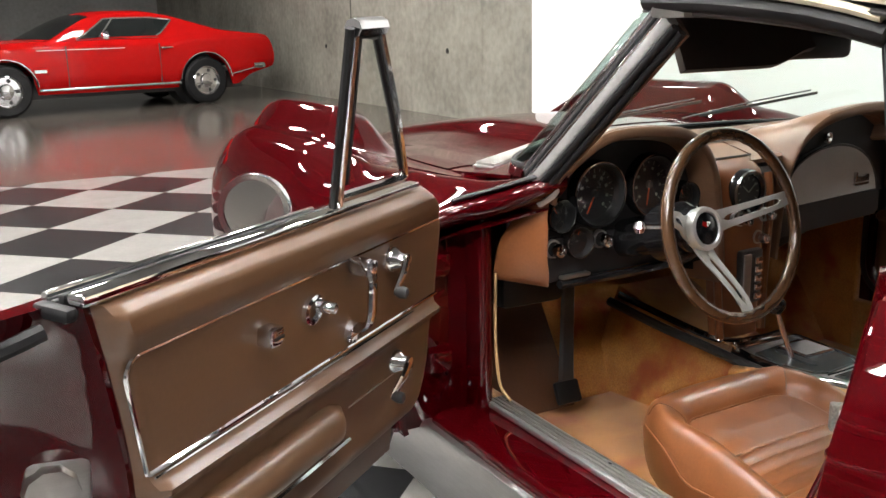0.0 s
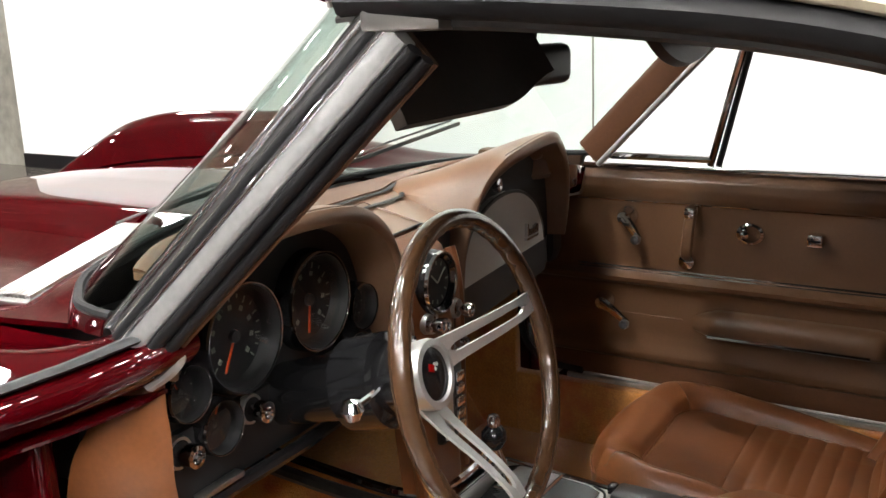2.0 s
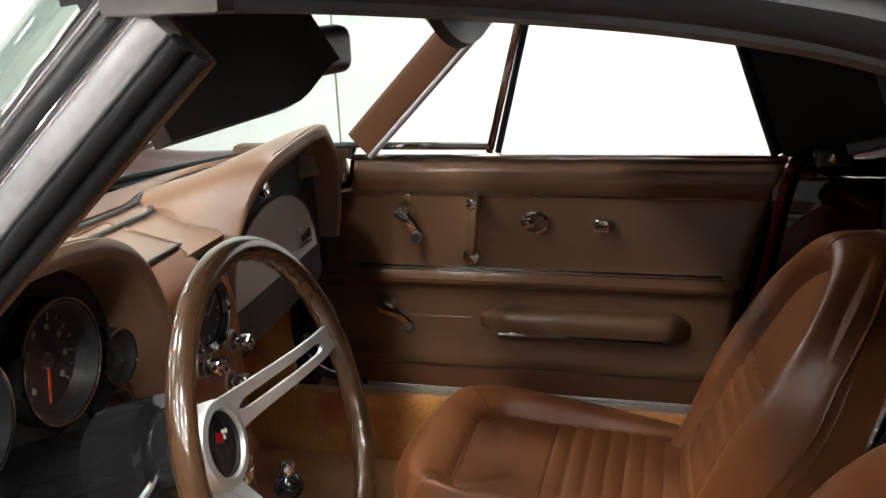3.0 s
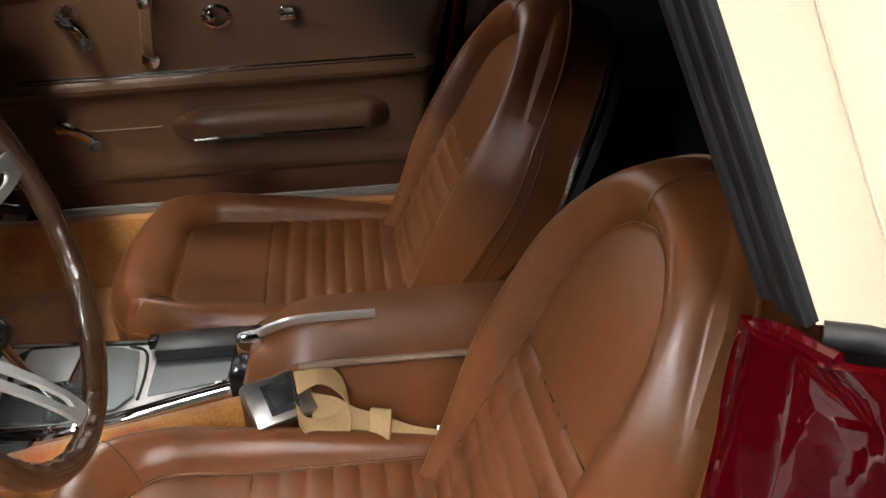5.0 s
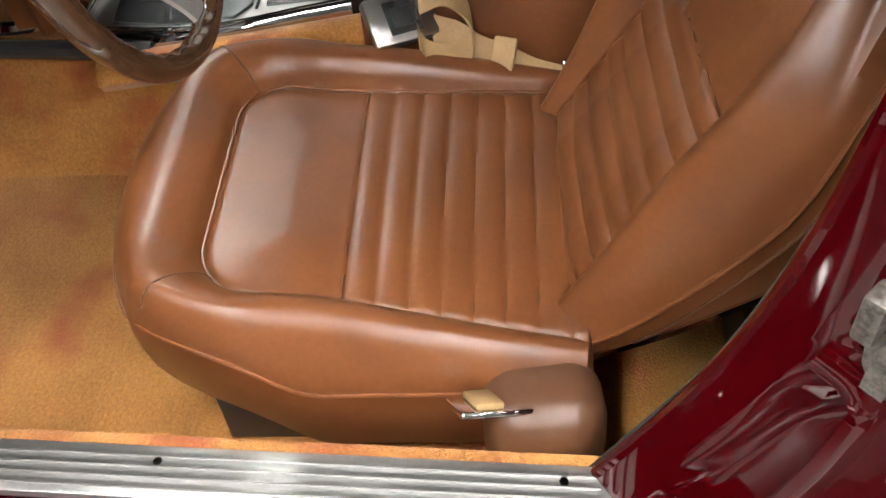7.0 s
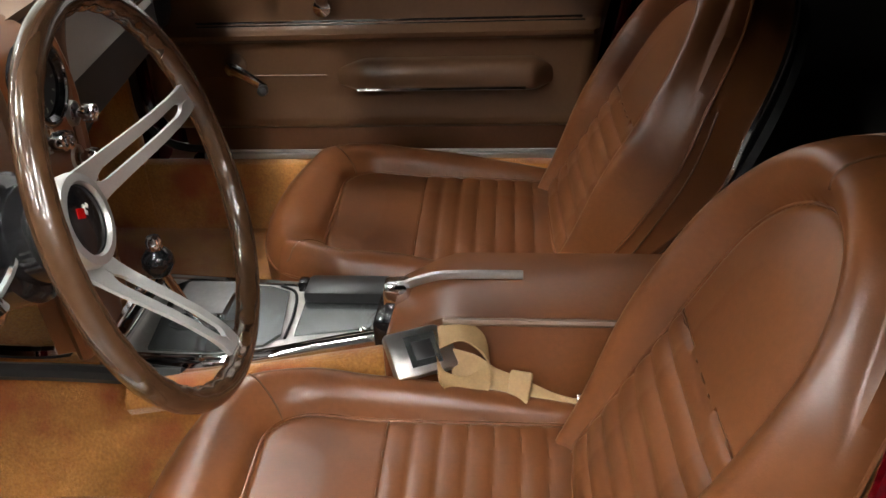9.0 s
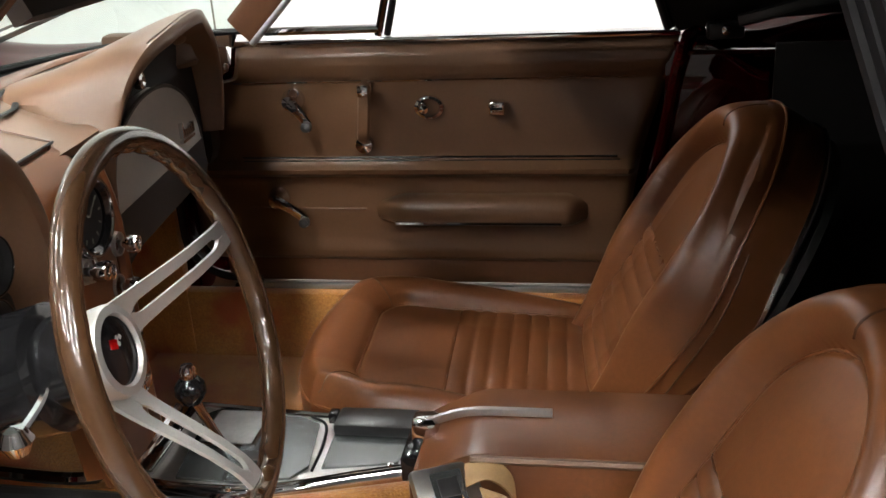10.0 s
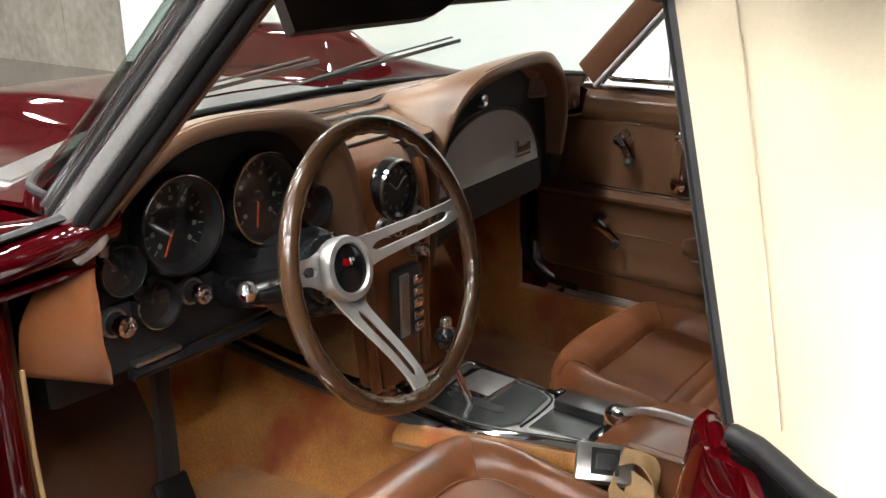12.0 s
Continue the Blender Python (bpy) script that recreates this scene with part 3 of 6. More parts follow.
def door(s, at):
    """A door in its own frame: y forward, inner panel at x = 0, the outside at s * x. s is +1 for the passenger's door."""
    closed = s > 0
    def shell_x(z):
        return table([(0.33, 0.06), (0.45, 0.14), (0.60, 0.170), (0.72, 0.135), (0.82, 0.052)], z)
    rear = lambda z: table([(0.33, -0.40), (0.45, -0.43), (0.60, -0.455), (0.75, -0.50), (0.83, -0.53)], z)
    front = lambda z: table([(0.385, 0.350), (0.395, 0.375), (0.415, 0.398), (0.45, 0.415), (0.66, 0.415), (0.74, 0.400), (0.765, 0.300), (0.83, 0.285)], z) if closed else table([(0.33, 0.27), (0.45, 0.30), (0.75, 0.30), (0.83, 0.285)], z) + 0.080 * step(0.34, 0.48, z) * (1 - 0.5 * step(0.77, 0.83, z)) + (0.024 + 0.018 * step(0.595, 0.615, z)) * step(0.38, 0.46, z) * (1 - step(0.735, 0.775, z))
    bm = bmesh.new()
    rows = []
    for k in range(15):
        z = lerp(0.398 if closed else 0.345, 0.818, k / 14)
        xo = shell_x(z)
        yr, yf = rear(z), front(z)
        row = []
        for j in range(17):
            t = j / 16
            row.append(Vector((s * xo, lerp(yr - 0.155, yf, t), z)))
        row = [Vector((s * 0.004, yr + 0.004, z)), Vector((s * 0.03, yr - 0.012, z)), Vector((s * (xo - 0.012), yr - 0.150, z))] + row + [Vector((s * (xo - 0.012), yf, z)), Vector((s * 0.004, yf, z))]
        rows.append(row)
    loft(bm, rows)
    d = part("door", bm, PAINT, CAR, "closed passenger door with tan vinyl panel" if closed else "open driver's door with tan vinyl panel", at=at)
    # inner panel: a stepped relief from top to bottom
    prof = [(0.398, 0.004), (0.400, -0.010), (0.408, -0.018), (0.422, -0.020), (0.445, -0.015), (0.468, -0.013), (0.50, -0.014), (0.560, -0.013), (0.572, -0.018), (0.580, -0.030), (0.590, -0.032), (0.597, -0.020), (0.606, -0.012), (0.62, -0.0105), (0.74, -0.0105), (0.752, -0.012), (0.765, -0.020), (0.785, -0.026), (0.805, -0.024), (0.817, -0.010), (0.820, 0.006)]
    def panel(u, v):
        q = v * (len(prof) - 1)
        i = min(int(q), len(prof) - 2)
        z = lerp(prof[i][0], prof[i + 1][0], q - i)
        x = lerp(prof[i][1], prof[i + 1][1], q - i)
        yr, yf = rear(z) + (-0.012 if closed else 0.012), front(z) - 0.008
        e = min(1.0, min(u, 1 - u) / 0.02)
        return Vector((s * lerp(0.006, x, step(0, 1, e) ** 0.5), lerp(yr, yf, u), z))
    part("inner_panel", sheet(bmesh.new(), panel, 90, 72), VINYL, d, "tan grained vinyl inner door panel")
    part("lower_strip", B(*sorted((s * (-0.010 if closed else -0.004), s * 0.004)), -0.425 if closed else -0.38, 0.35 if closed else 0.26, 0.352 if closed else 0.345, 0.402 if closed else 0.399, bevel=0.003), LEATHER_DARK, d)
    # bright trim loop round the upper field
    zr0, zr1 = 0.609, 0.755
    loop = [(s * -0.012, 0.288 if closed else 0.368, zr1)] + [(s * -0.012, y, zr1) for y in np.linspace(0.22, -0.42, 14)]
    loop += [(s * -0.012, -0.452 + 0.022 * math.cos(a) - 0.004, zr1 - 0.022 + 0.022 * math.sin(a)) for a in np.linspace(math.pi / 2, math.pi, 6)]
    loop += [(s * -0.012, -0.436 + 0.006 * math.cos(a), zr0 + 0.006 + 0.006 * math.sin(a)) for a in np.linspace(math.pi, 1.5 * math.pi, 4)]
    loop += [(s * -0.012, y, zr0) for y in np.linspace(-0.40, 0.25 if closed else 0.400, 14)]
    if closed:
        part("trim_strip", tube(bmesh.new(), [(s * -0.012, y, zr1) for y in np.linspace(0.288, -0.455, 14)], 0.0024, 6), CHROME, d, "narrow bright trim strip")
        part("trim_strip", tube(bmesh.new(), [(s * -0.012, y, zr0) for y in np.linspace(0.288, -0.425, 14)], 0.0024, 6), CHROME, d)
    else:
        part("trim_strip", tube(bmesh.new(), loop, 0.0030, 6), CHROME, d, "narrow bright trim strip")
    low = [(s * -0.015, y, zr0 - 0.006) for y in np.linspace(-0.43, 0.285, 12)]
    part("trim_strip", tube(bmesh.new(), low, 0.0018, 6), CHROME, d)
    up = [(s * -0.014, y, zr1 + 0.006) for y in np.linspace(-0.43, 0.285, 12)]
    part("trim_strip", tube(bmesh.new(), up, 0.0018, 6), CHROME, d)
    # armrest
    def rest(u, v):
        y = lerp(-0.385, 0.050, u)
        e = step(0, 0.12, u) * step(0, 0.20, 1 - u)
        th = lerp(-0.5, math.pi + 0.1, v)
        zc = 0.508 - 0.006 * (1 - e)
        return Vector((s * (-0.008 - (0.042 * e) * max(0.0, math.sin(th)) ** 0.6), y, zc + 0.031 * math.cos(th) * (0.45 + 0.55 * e)))
    part("armrest", sheet(bmesh.new(), rest, 50, 16), VINYL, d, "moulded tan vinyl armrest")
    part("armrest_trim", tube(bmesh.new(), [(s * -0.047, y, 0.489) for y in np.linspace(-0.325, -0.014, 10)], 0.006, 6, flat=0.6), CHROME, d)
    part("crease_strip", tube(bmesh.new(), [(s * -0.014, y, 0.507) for y in np.linspace(0.05, 0.285, 8)], 0.0014, 6), LEATHER_DARK if closed else STEEL, d)
    # window sill mouldings
    part("sill_moulding", B(min(s * -0.006, s * 0.016), max(s * -0.006, s * 0.016), -0.53, 0.29, 0.820, 0.832, bevel=0.004), CHROME, d)
    part("sill_seal", B(min(s * 0.018, s * 0.026), max(s * 0.018, s * 0.026), -0.53, 0.29, 0.812, 0.830, bevel=0.003), RUBBER, d)
    part("outer_moulding", B(min(s * 0.038, s * 0.047), max(s * 0.038, s * 0.047), -0.53, 0.0, 0.812, 0.828, bevel=0.003), CHROME, d)
    part("outer_seal", B(min(s * 0.028, s * 0.036), max(s * 0.028, s * 0.036), -0.53, 0.29, 0.800, 0.822, bevel=0.003), BLACK, d)
    # vent window: frame leaning inwards towards the top
    xt = lambda z: s * (0.004 - 0.18 * (z - 0.83))
    P = lambda y, z: Vector((xt(z), y, z))
    fw = 0.032 if closed else 0.0
    tr = part("vent_frame", tube(bmesh.new(), [P(0.004, 0.835), P(-0.072, 1.088)], 0.0075, 8), CHROME, d, "chrome vent window frame")
    part("front_bar", tube(bmesh.new(), [P(0.232 + fw * 0.2, 0.850), P(0.130 - fw * 0.1, 0.965), P(0.004 - fw * 0.4, 1.085)], 0.008, 8), CHROME, tr)
    part("bottom_bar", tube(bmesh.new(), [P(0.0, 0.846), P(0.215, 0.846), P(0.230, 0.852)], 0.008, 8), CHROME, tr)
    part("top_bar", tube(bmesh.new(), [P(-0.078, 1.088), P(0.006, 1.092)], 0.013, 8), CHROME, tr)
    part("division_seal", tube(bmesh.new(), [P(-0.013, 0.835), P(-0.086, 1.088)], 0.0065, 8), RUBBER, tr)
    if not closed:
        part("inner_seal", tube(bmesh.new(), [P(0.012, 0.866), P(-0.055, 1.075), P(-0.004, 1.077), P(0.118, 0.960), P(0.208, 0.868)], 0.005, 6), RUBBER, tr)
    bm = bmesh.new()
    bm.faces.new([bm.verts.new(p) for p in (P(0.01, 0.866), P(-0.06, 1.08), P(0, 1.08), P(0.12, 0.963), P(0.215, 0.862))])
    g = part("vent_glass", bm, GLASS, tr, smooth=False)
    g.visible_shadow = False
    if closed:
        bm = bmesh.new()
        bm.faces.new([bm.verts.new(p) for p in (P(-0.01, 0.82), P(-0.08, 1.085), P(-0.425, 1.075), P(-0.515, 0.82))])
        g = part("door_glass", bm, GLASS, d, "clear raised door glass", smooth=False)
        g.visible_shadow = False
    # fittings
    def crank(y, z, ey, ez, name, knob_mat):
        hnd = part(name, turned(bmesh.new(), [(0.001, 0), (0.022, 0), (0.021, 0.012), (0.014, 0.02), (0.013, 0.034), (0.001, 0.036)], 20, pose(s * -0.010, y, z, 0, -90 * s, 0)), CHROME, d)
        part("crank_arm", tube(bmesh.new(), curve([(s * -0.040, y, z), (s * -0.044, lerp(y, ey, 0.45), lerp(z, ez, 0.4) + 0.003), (s * -0.040, ey, ez)], 10), [0.013 - 0.0005 * k for k in range(11)], 8, flat=0.5), CHROME, hnd)
        part("crank_knob", turned(bmesh.new(), [(0.001, 0), (0.007, 0), (0.0105, 0.010), (0.009, 0.020), (0.001, 0.023)], 16, pose(s * -0.040, ey, ez, 0, -90 * s, 0)), knob_mat, hnd)
    crank(0.172, 0.722, 0.140, 0.680, "vent_crank", BLACK)
    crank(0.222, 0.530, 0.165, 0.492, "window_crank", BLACK)
    pull = part("pull_handle", tube(bmesh.new(), curve([(s * -0.012, 0.028, 0.748), (s * -0.045, 0.026, 0.742), (s * -0.050, 0.030, 0.70), (s * -0.044, 0.036, 0.655), (s * -0.012, 0.040, 0.640)], 20), 0.012, 8, flat=0.5, up=(1, 0, 0)), VINYL if closed else CHROME, d, "grab handle with chrome end caps")
    part("handle_cap", B(min(s * -0.056, s * -0.010), max(s * -0.054, s * -0.010), 0.016, 0.040, 0.730, 0.758, bevel=0.009), CHROME, pull)
    part("handle_cap", turned(bmesh.new(), [(0.001, 0), (0.018, 0), (0.016, 0.012), (0.001, 0.016)], 16, pose(s * -0.010, 0.042, 0.635, 0, -90 * s, 0)), CHROME, pull)
    bez = part("release_bezel", turned(bmesh.new(), [(0.017, 0), (0.0225, 0), (0.0215, 0.008), (0.017, 0.010), (0.014, 0.002)], 24, pose(s * -0.009, -0.085, 0.704, 0, -90 * s, 0) @ Matrix.Diagonal((1, 1.25, 1, 1))), CHROME, d)
    part("release_lever", turned(bmesh.new(), [(0.001, -0.004), (0.008, -0.004), (0.010, 0.018), (0.008, 0.030), (0.001, 0.033)], 18, pose(s * -0.010, -0.073, 0.706, 0, -90 * s, 12)), CHROME, bez)
    lk = part("lock_button", B(min(s * -0.034, s * -0.008), max(s * -0.034, s * -0.008), -0.226, -0.196, 0.691, 0.717, bevel=0.005), CHROME, d)
    part("button_groove", B(min(s * -0.0355, s * -0.03), max(s * -0.0355, s * -0.03), -0.222, -0.200, 0.702, 0.706), RUBBER, lk, smooth=False)
    if not closed:
        part("edge_seal", tube(bmesh.new(), curve([(s * 0.02, -0.555, 0.80), (s * 0.075, -0.66, 0.75), (s * 0.15, -0.625, 0.62), (s * 0.12, -0.60, 0.47), (s * 0.05, -0.55, 0.36)], 24), 0.009, 8), RUBBER, d)
        lt = part("door_latch", B(-0.035, 0.035, -0.014, 0.014, -0.035, 0.035, bevel=0.012, m=pose(s * 0.060, -0.495, 0.605, 0, 0, -s * 49)), STEEL, d, "worn cast metal door latch")
        part("latch_rotor", turned(bmesh.new(), [(0.001, 0), (0.03, 0), (0.028, 0.014), (0.012, 0.018), (0.001, 0.018)], 10, pose(s * 0.056, -0.508, 0.605, 90, 0, -s * 49)), STEEL, lt)
        part("guide_block", B(min(s * 0.0, s * 0.045), max(s * 0.0, s * 0.045), -0.546, -0.528, 0.806, 0.822, bevel=0.006), RUBBER, d)
        mir = part("door_mirror", turned(bmesh.new(), [(0.001, 0.048), (0.027, 0.042), (0.049, 0.022), (0.056, -0.003), (0.054, -0.011), (0.0455, -0.010)], 36, pose(s * 0.125, -0.02, 0.812, -92, 0, 14)), CHROME, d, "round chrome door mirror")
        part("mirror_glass", turned(bmesh.new(), [(0.001, 0), (0.047, 0), (0.047, 0.003), (0.001, 0.003)], 36, pose(s * 0.125, -0.02, 0.812, -92, 0, 14) @ pose(0, 0, -0.0085)), MIRROR, mir)
        part("mirror_stem", tube(bmesh.new(), curve([(s * 0.085, 0.06, 0.76), (s * 0.11, 0.05, 0.77), (s * 0.125, 0.02, 0.79)], 8), 0.012, 8), CHROME, mir)
    return d


door(1, pose(0.672, 0, 0.012))
door(-1, pose(-1.232, -0.040, 0.070, -1.6, 6.15, -49.9))


def tub():
    """Floor pan, carpets, sills, hinge pillars, firewall and rear bulkhead."""
    part("floor_carpet", B(-0.62, 0.66, -0.62, 0.56, 0.17, 0.20), CARPET, CAR, "golden saddle loop carpet, worn and reddish in places", smooth=False)
    part("toe_board", B(-0.66, 0.68, 0.0, 0.03, 0.0, 0.50, m=pose(0, 0.52, 0.19, -34)), CARPET, CAR, smooth=False)
    part("firewall", B(-0.70, 0.72, 0.74, 0.78, 0.2, 0.80), BLACK, CAR, smooth=False)
    part("rear_bulkhead", B(-0.70, 0.70, -1.25, -1.20, 0.2, 0.86), LINING, CAR, smooth=False)
    part("rear_shelf", B(-0.66, 0.68, -1.2, -0.60, 0.17, 0.30), LEATHER_DARK, CAR, smooth=False)
    for s in (-1, 1):
        xi = 0.632 if s < 0 else 0.668
        lo, hi = sorted((s * xi, s * 0.79))
        part("rocker", B(lo, hi, -0.48, 0.36, 0.17, 0.345, bevel=0.02), PAINT, CAR)
        lo, hi = sorted((s * (xi - 0.03), s * (xi + 0.004)))
        part("sill_carpet", B(lo, hi, -0.55, 0.60, 0.19, 0.345, bevel=0.008), CARPET, CAR)
        lo, hi = sorted((s * (xi - 0.010), s * (xi + 0.042)))
        pl = part("sill_plate", B(lo, hi, -0.46, 0.32, 0.345, 0.358, bevel=0.004), ALU, CAR, "scuffed ribbed aluminium door sill plate")
        for k in range(4):
            c = s * (xi + 0.001 + 0.010 * k)
            part("sill_rib", B(c - 0.0018, c + 0.0018, -0.45, 0.31, 0.357, 0.361), STEEL, pl, smooth=False)
        for y in (-0.42, -0.07, 0.28):
            part("screw", turned(bmesh.new(), [(0.001, 0), (0.005, 0), (0.004, 0.003), (0.001, 0.003)], 10, pose(s * (xi + 0.008), y, 0.358)), CHROME, pl)
        lo, hi = sorted((s * 0.770, s * 0.806))
        part("rocker_moulding", B(lo, hi, -0.60, 0.60, 0.165, 0.322, bevel=0.012), STEEL, CAR, "ribbed satin aluminium rocker moulding")
        # hinge pillar
        lo, hi = sorted((s * (0.665 if s < 0 else 0.70), s * 0.875))
        pil = part("hinge_pillar", B(lo, hi, 0.365 if s < 0 else 0.435, 0.48 if s < 0 else 0.54, 0.30, 0.80, bevel=0.015), PAINT, CAR)
        if s < 0:
            part("pillar_flange", B(-0.690, -0.660, 0.300, 0.42, 0.33, 0.80, bevel=0.012, seg=3), PAINT, pil)
            part("pillar_welt", tube(bmesh.new(), curve([(-0.655, 0.300, 0.64), (-0.655, 0.302, 0.50), (-0.652, 0.290, 0.40), (-0.640, 0.265, 0.365)], 16), 0.0035, 8), STRAP, pil, "pale welt along the door opening")
            for z in (0.45, 0.66):
                part("hinge", B(-0.79, -0.73, 0.345, 0.38, z - 0.025, z + 0.025, bevel=0.008), PAINT, pil)
        # driver's side darker than carpet: the footwell's shade is in the colour
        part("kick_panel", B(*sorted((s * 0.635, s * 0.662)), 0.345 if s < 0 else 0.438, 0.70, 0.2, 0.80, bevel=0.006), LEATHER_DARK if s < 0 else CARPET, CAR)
        # grey weatherstrip on the cowl top ahead of the door
        if s > 0:
            part("dash_side", B(0.622, 0.664, 0.355, 0.52, 0.62, 0.80, bevel=0.006), LEATHER_DARK, CAR)
            trim = part("pillar_trim", B(0.622, 0.664, 0.288, 0.52, 0.788, 0.868, bevel=0.010), LEATHER_DARK, CAR, "dark saddle trim at the foot of the pillar")
            part("screw", turned(bmesh.new(), [(0.001, 0), (0.009, 0), (0.008, 0.003), (0.003, 0.005), (0.001, 0.004)], 14, pose(0.634, 0.287, 0.802, 90)), CHROME, trim)
            part("door_seal", tube(bmesh.new(), curve([(0.655, 0.430, 0.66), (0.655, 0.432, 0.50), (0.655, 0.428, 0.44), (0.655, 0.405, 0.400), (0.657, 0.360, 0.374), (0.660, 0.28, 0.366)], 24), 0.008, 8), RUBBER, CAR, "black seal of the door opening")
            continue
        def lip(u, v):
            # the rolled edge of the fender: proud of the opening, then down and forward to the hinge pillar
            x = lerp(0.585, 0.885, u)
            y0, z0 = cowl_cut(x)
            a = v * math.pi * 0.62
            drop = 0.034 * (1 - math.cos(min(a, 1.57))) + 0.050 * max(0.0, v - 0.55)
            return Vector((s * x, y0 - 0.018 * math.sin(min(a * 1.5, 2.6)) + 0.10 * max(0.0, v - 0.6), z0 + 0.001 - drop))
        part("cowl_edge", sheet(bmesh.new(), lip, 30, 14, 0.005), PAINT, CAR, "rolled candy red edge of the door opening")
        def shelf(u, v):
            x = lerp(0.60, 0.86, u)
            y0, z0 = cowl_cut(x)
            return Vector((s * x, lerp(y0 + 0.020, 0.40, v), z0 - 0.066 - 0.01 * v))
        part("cowl_underside", sheet(bmesh.new(), shelf, 16, 5, 0.004), PAINT, CAR)
        strip = [Vector((s * x, cowl_cut(x)[0] + 0.016, cowl_cut(x)[1] + 0.005)) for x in np.linspace(0.60, 0.742, 16)]
        part("cowl_strip", tube(bmesh.new(), strip, 0.015, 10, flat=0.34), RUBBER, CAR, "worn black rubber strip on the door opening")
        part("strip_core", tube(bmesh.new(), [p + Vector((0, -0.002, 0.004)) for p in strip], 0.0045, 8, flat=0.4), GREYRUBBER, CAR)
        part("pillar_gasket", tube(bmesh.new(), curve([(s * 0.596, 0.168, 0.862), (s * 0.600, 0.158, 0.845), (s * 0.606, 0.165, 0.822), (s * 0.616, 0.195, 0.800)], 14), 0.009, 8), CHANNEL, CAR)


tub()


# ---- dashboard, in a frame turned a little with the cowl ----
DASH_AT = pose(0, 0.235, 0, 0, 0, 4)
DX = 0.378


RIM = curve([(-0.206, 0, -0.09), (-0.206, 0, 0.0), (-0.190, 0, 0.072), (-0.142, 0, 0.118), (-0.075, 0, 0.143), (0.03, 0, 0.144), (0.125, 0, 0.130), (0.180, 0, 0.095), (0.208, 0, 0.042), (0.222, 0, -0.03), (0.232, 0, -0.11), (0.240, 0, -0.20)], 110)


def arch(cx, t, grow=0.0, sgn=1):
    """A point of the brow's rim: t from 0 at the outer foot to 1 at the foot beside the stack."""
    q = t * 110
    i = min(int(q), 109)
    p = RIM[i].lerp(RIM[i + 1], q - i)
    d = (RIM[i + 1] - RIM[i]).normalized()
    return cx + sgn * (p.x - d.z * grow), 0.768 + p.z + d.x * grow


def dashboard():
    # black face under both brows
    dash = part("dashboard", B(-0.565, 0.60, 0.05, 0.09, 0.632, 0.80, bevel=0.006), BLACK, CAR, "saddle tan twin-cowl dashboard with black instrument faces", at=DASH_AT)
    for cx, s in ((-DX, 1), (DX, -1)):
        # how far the rim draws back towards its feet
        back = (lambda u: 0.030 * (1 - step(0.10, 0.28, u))) if s > 0 else (lambda u: table([(0.0, 0.050), (0.10, 0.036), (0.20, 0.030), (0.28, 0.024), (0.40, 0.004), (0.50, 0.0), (0.545, 0.008), (0.636, 0.030), (0.727, 0.048), (0.818, 0.060), (1.0, 0.062)], u))
        def brow(u, v):
            u = lerp(0.12 if s > 0 else 0.02, 1.0, u)
            slim = lerp(0.5, 1.0, step(0.10, 0.28, u)) * (1.0 if s > 0 else 1 - 0.6 * step(0.55, 0.75, u))
            foot = back(u)
            # v: the inner wall, then round the rim and back towards the windshield
            if v < 0.25:
                k = v / 0.25
                x, z = arch(cx, u, -0.016 * slim * (1 - k), s)
                return Vector((x, lerp(0.056, -0.030 + foot, k), z))
            if v < 0.40:
                k = (v - 0.25) / 0.15
                x, z = arch(cx, u, 0.022 * slim * (1 - math.cos(k * math.pi * 0.5)), s)
                return Vector((x, foot - 0.030 - 0.012 * math.sin(k * math.pi * 0.5) * (1 - 0.6 * k), z))
            k = (v - 0.40) / 0.60
            x, z = arch(cx, u, 0.022 * slim, s)
            x = cx + (x - cx) * lerp(1.0, 1.04, k)
            zt = 0.838
            zb = z if z < zt else zt + (z - zt) * (1 - 0.80 * step(0.05, 1, k)) + 0.014 * step(0.3, 1, k)
            back_y = min(lerp(0.05, 0.215, step(0.80, 0.86, z)), deck_foot(x) - 0.265 - 0.07 * x)
            return Vector((x, lerp(-0.034 + foot, max(back_y, 0.03 + 0.5 * foot), k), zb + 0.006 * math.sin(math.pi * k)))
        b = part("brow", sheet(bmesh.new(), brow, 90, 32), PAD, dash, "padded tan vinyl instrument brow")
        part("brow_seam", tube(bmesh.new(), [Vector((arch(cx, t, 0.0225, s)[0], -0.026 + back(t), arch(cx, t, 0.0225, s)[1])) for t in np.linspace(0.28, 0.80 if s > 0 else 0.55, 60)], 0.0015, 5), LEATHER_DARK, b)
        face = [arch(cx, t, -0.010, s) for t in np.linspace(0.02, 0.98, 50)]
        part("instrument_face", prism(bmesh.new(), face, 0.030 if s > 0 else 0.045, 0.055, "y"), FACE, dash, "black instrument face", smooth=False)
    # upper deck between brows and glass, with the speaker panel
    def deck(u, v):
        x = lerp(-0.50, 0.54, u)
        front = 0.02 + 0.10 * step(0.12, 0.22, abs(x)) - 0.10 * step(0.40, 0.54, abs(x))
        y = lerp(front, max(front + 0.02, deck_foot(x) - 0.255 - 0.07 * x), v)
        z = lerp(0.825, 0.868, step(0, 0.9, v)) + 0.012 * step(0.15, 0.4, abs(x))
        return Vector((x, y, z))
    part("dash_deck", sheet(bmesh.new(), deck, 40, 14, 0.01), PAD, dash, "tan dash top below the windshield")
    part("deck_strip", sheet(bmesh.new(), lambda u, v: deck(u, lerp(0.70, 1.0, v)) + Vector((0, 0, 0.0045)), 40, 5, 0.003), LEATHER_DARK, dash, "dark glossy strip along the foot of the glass")
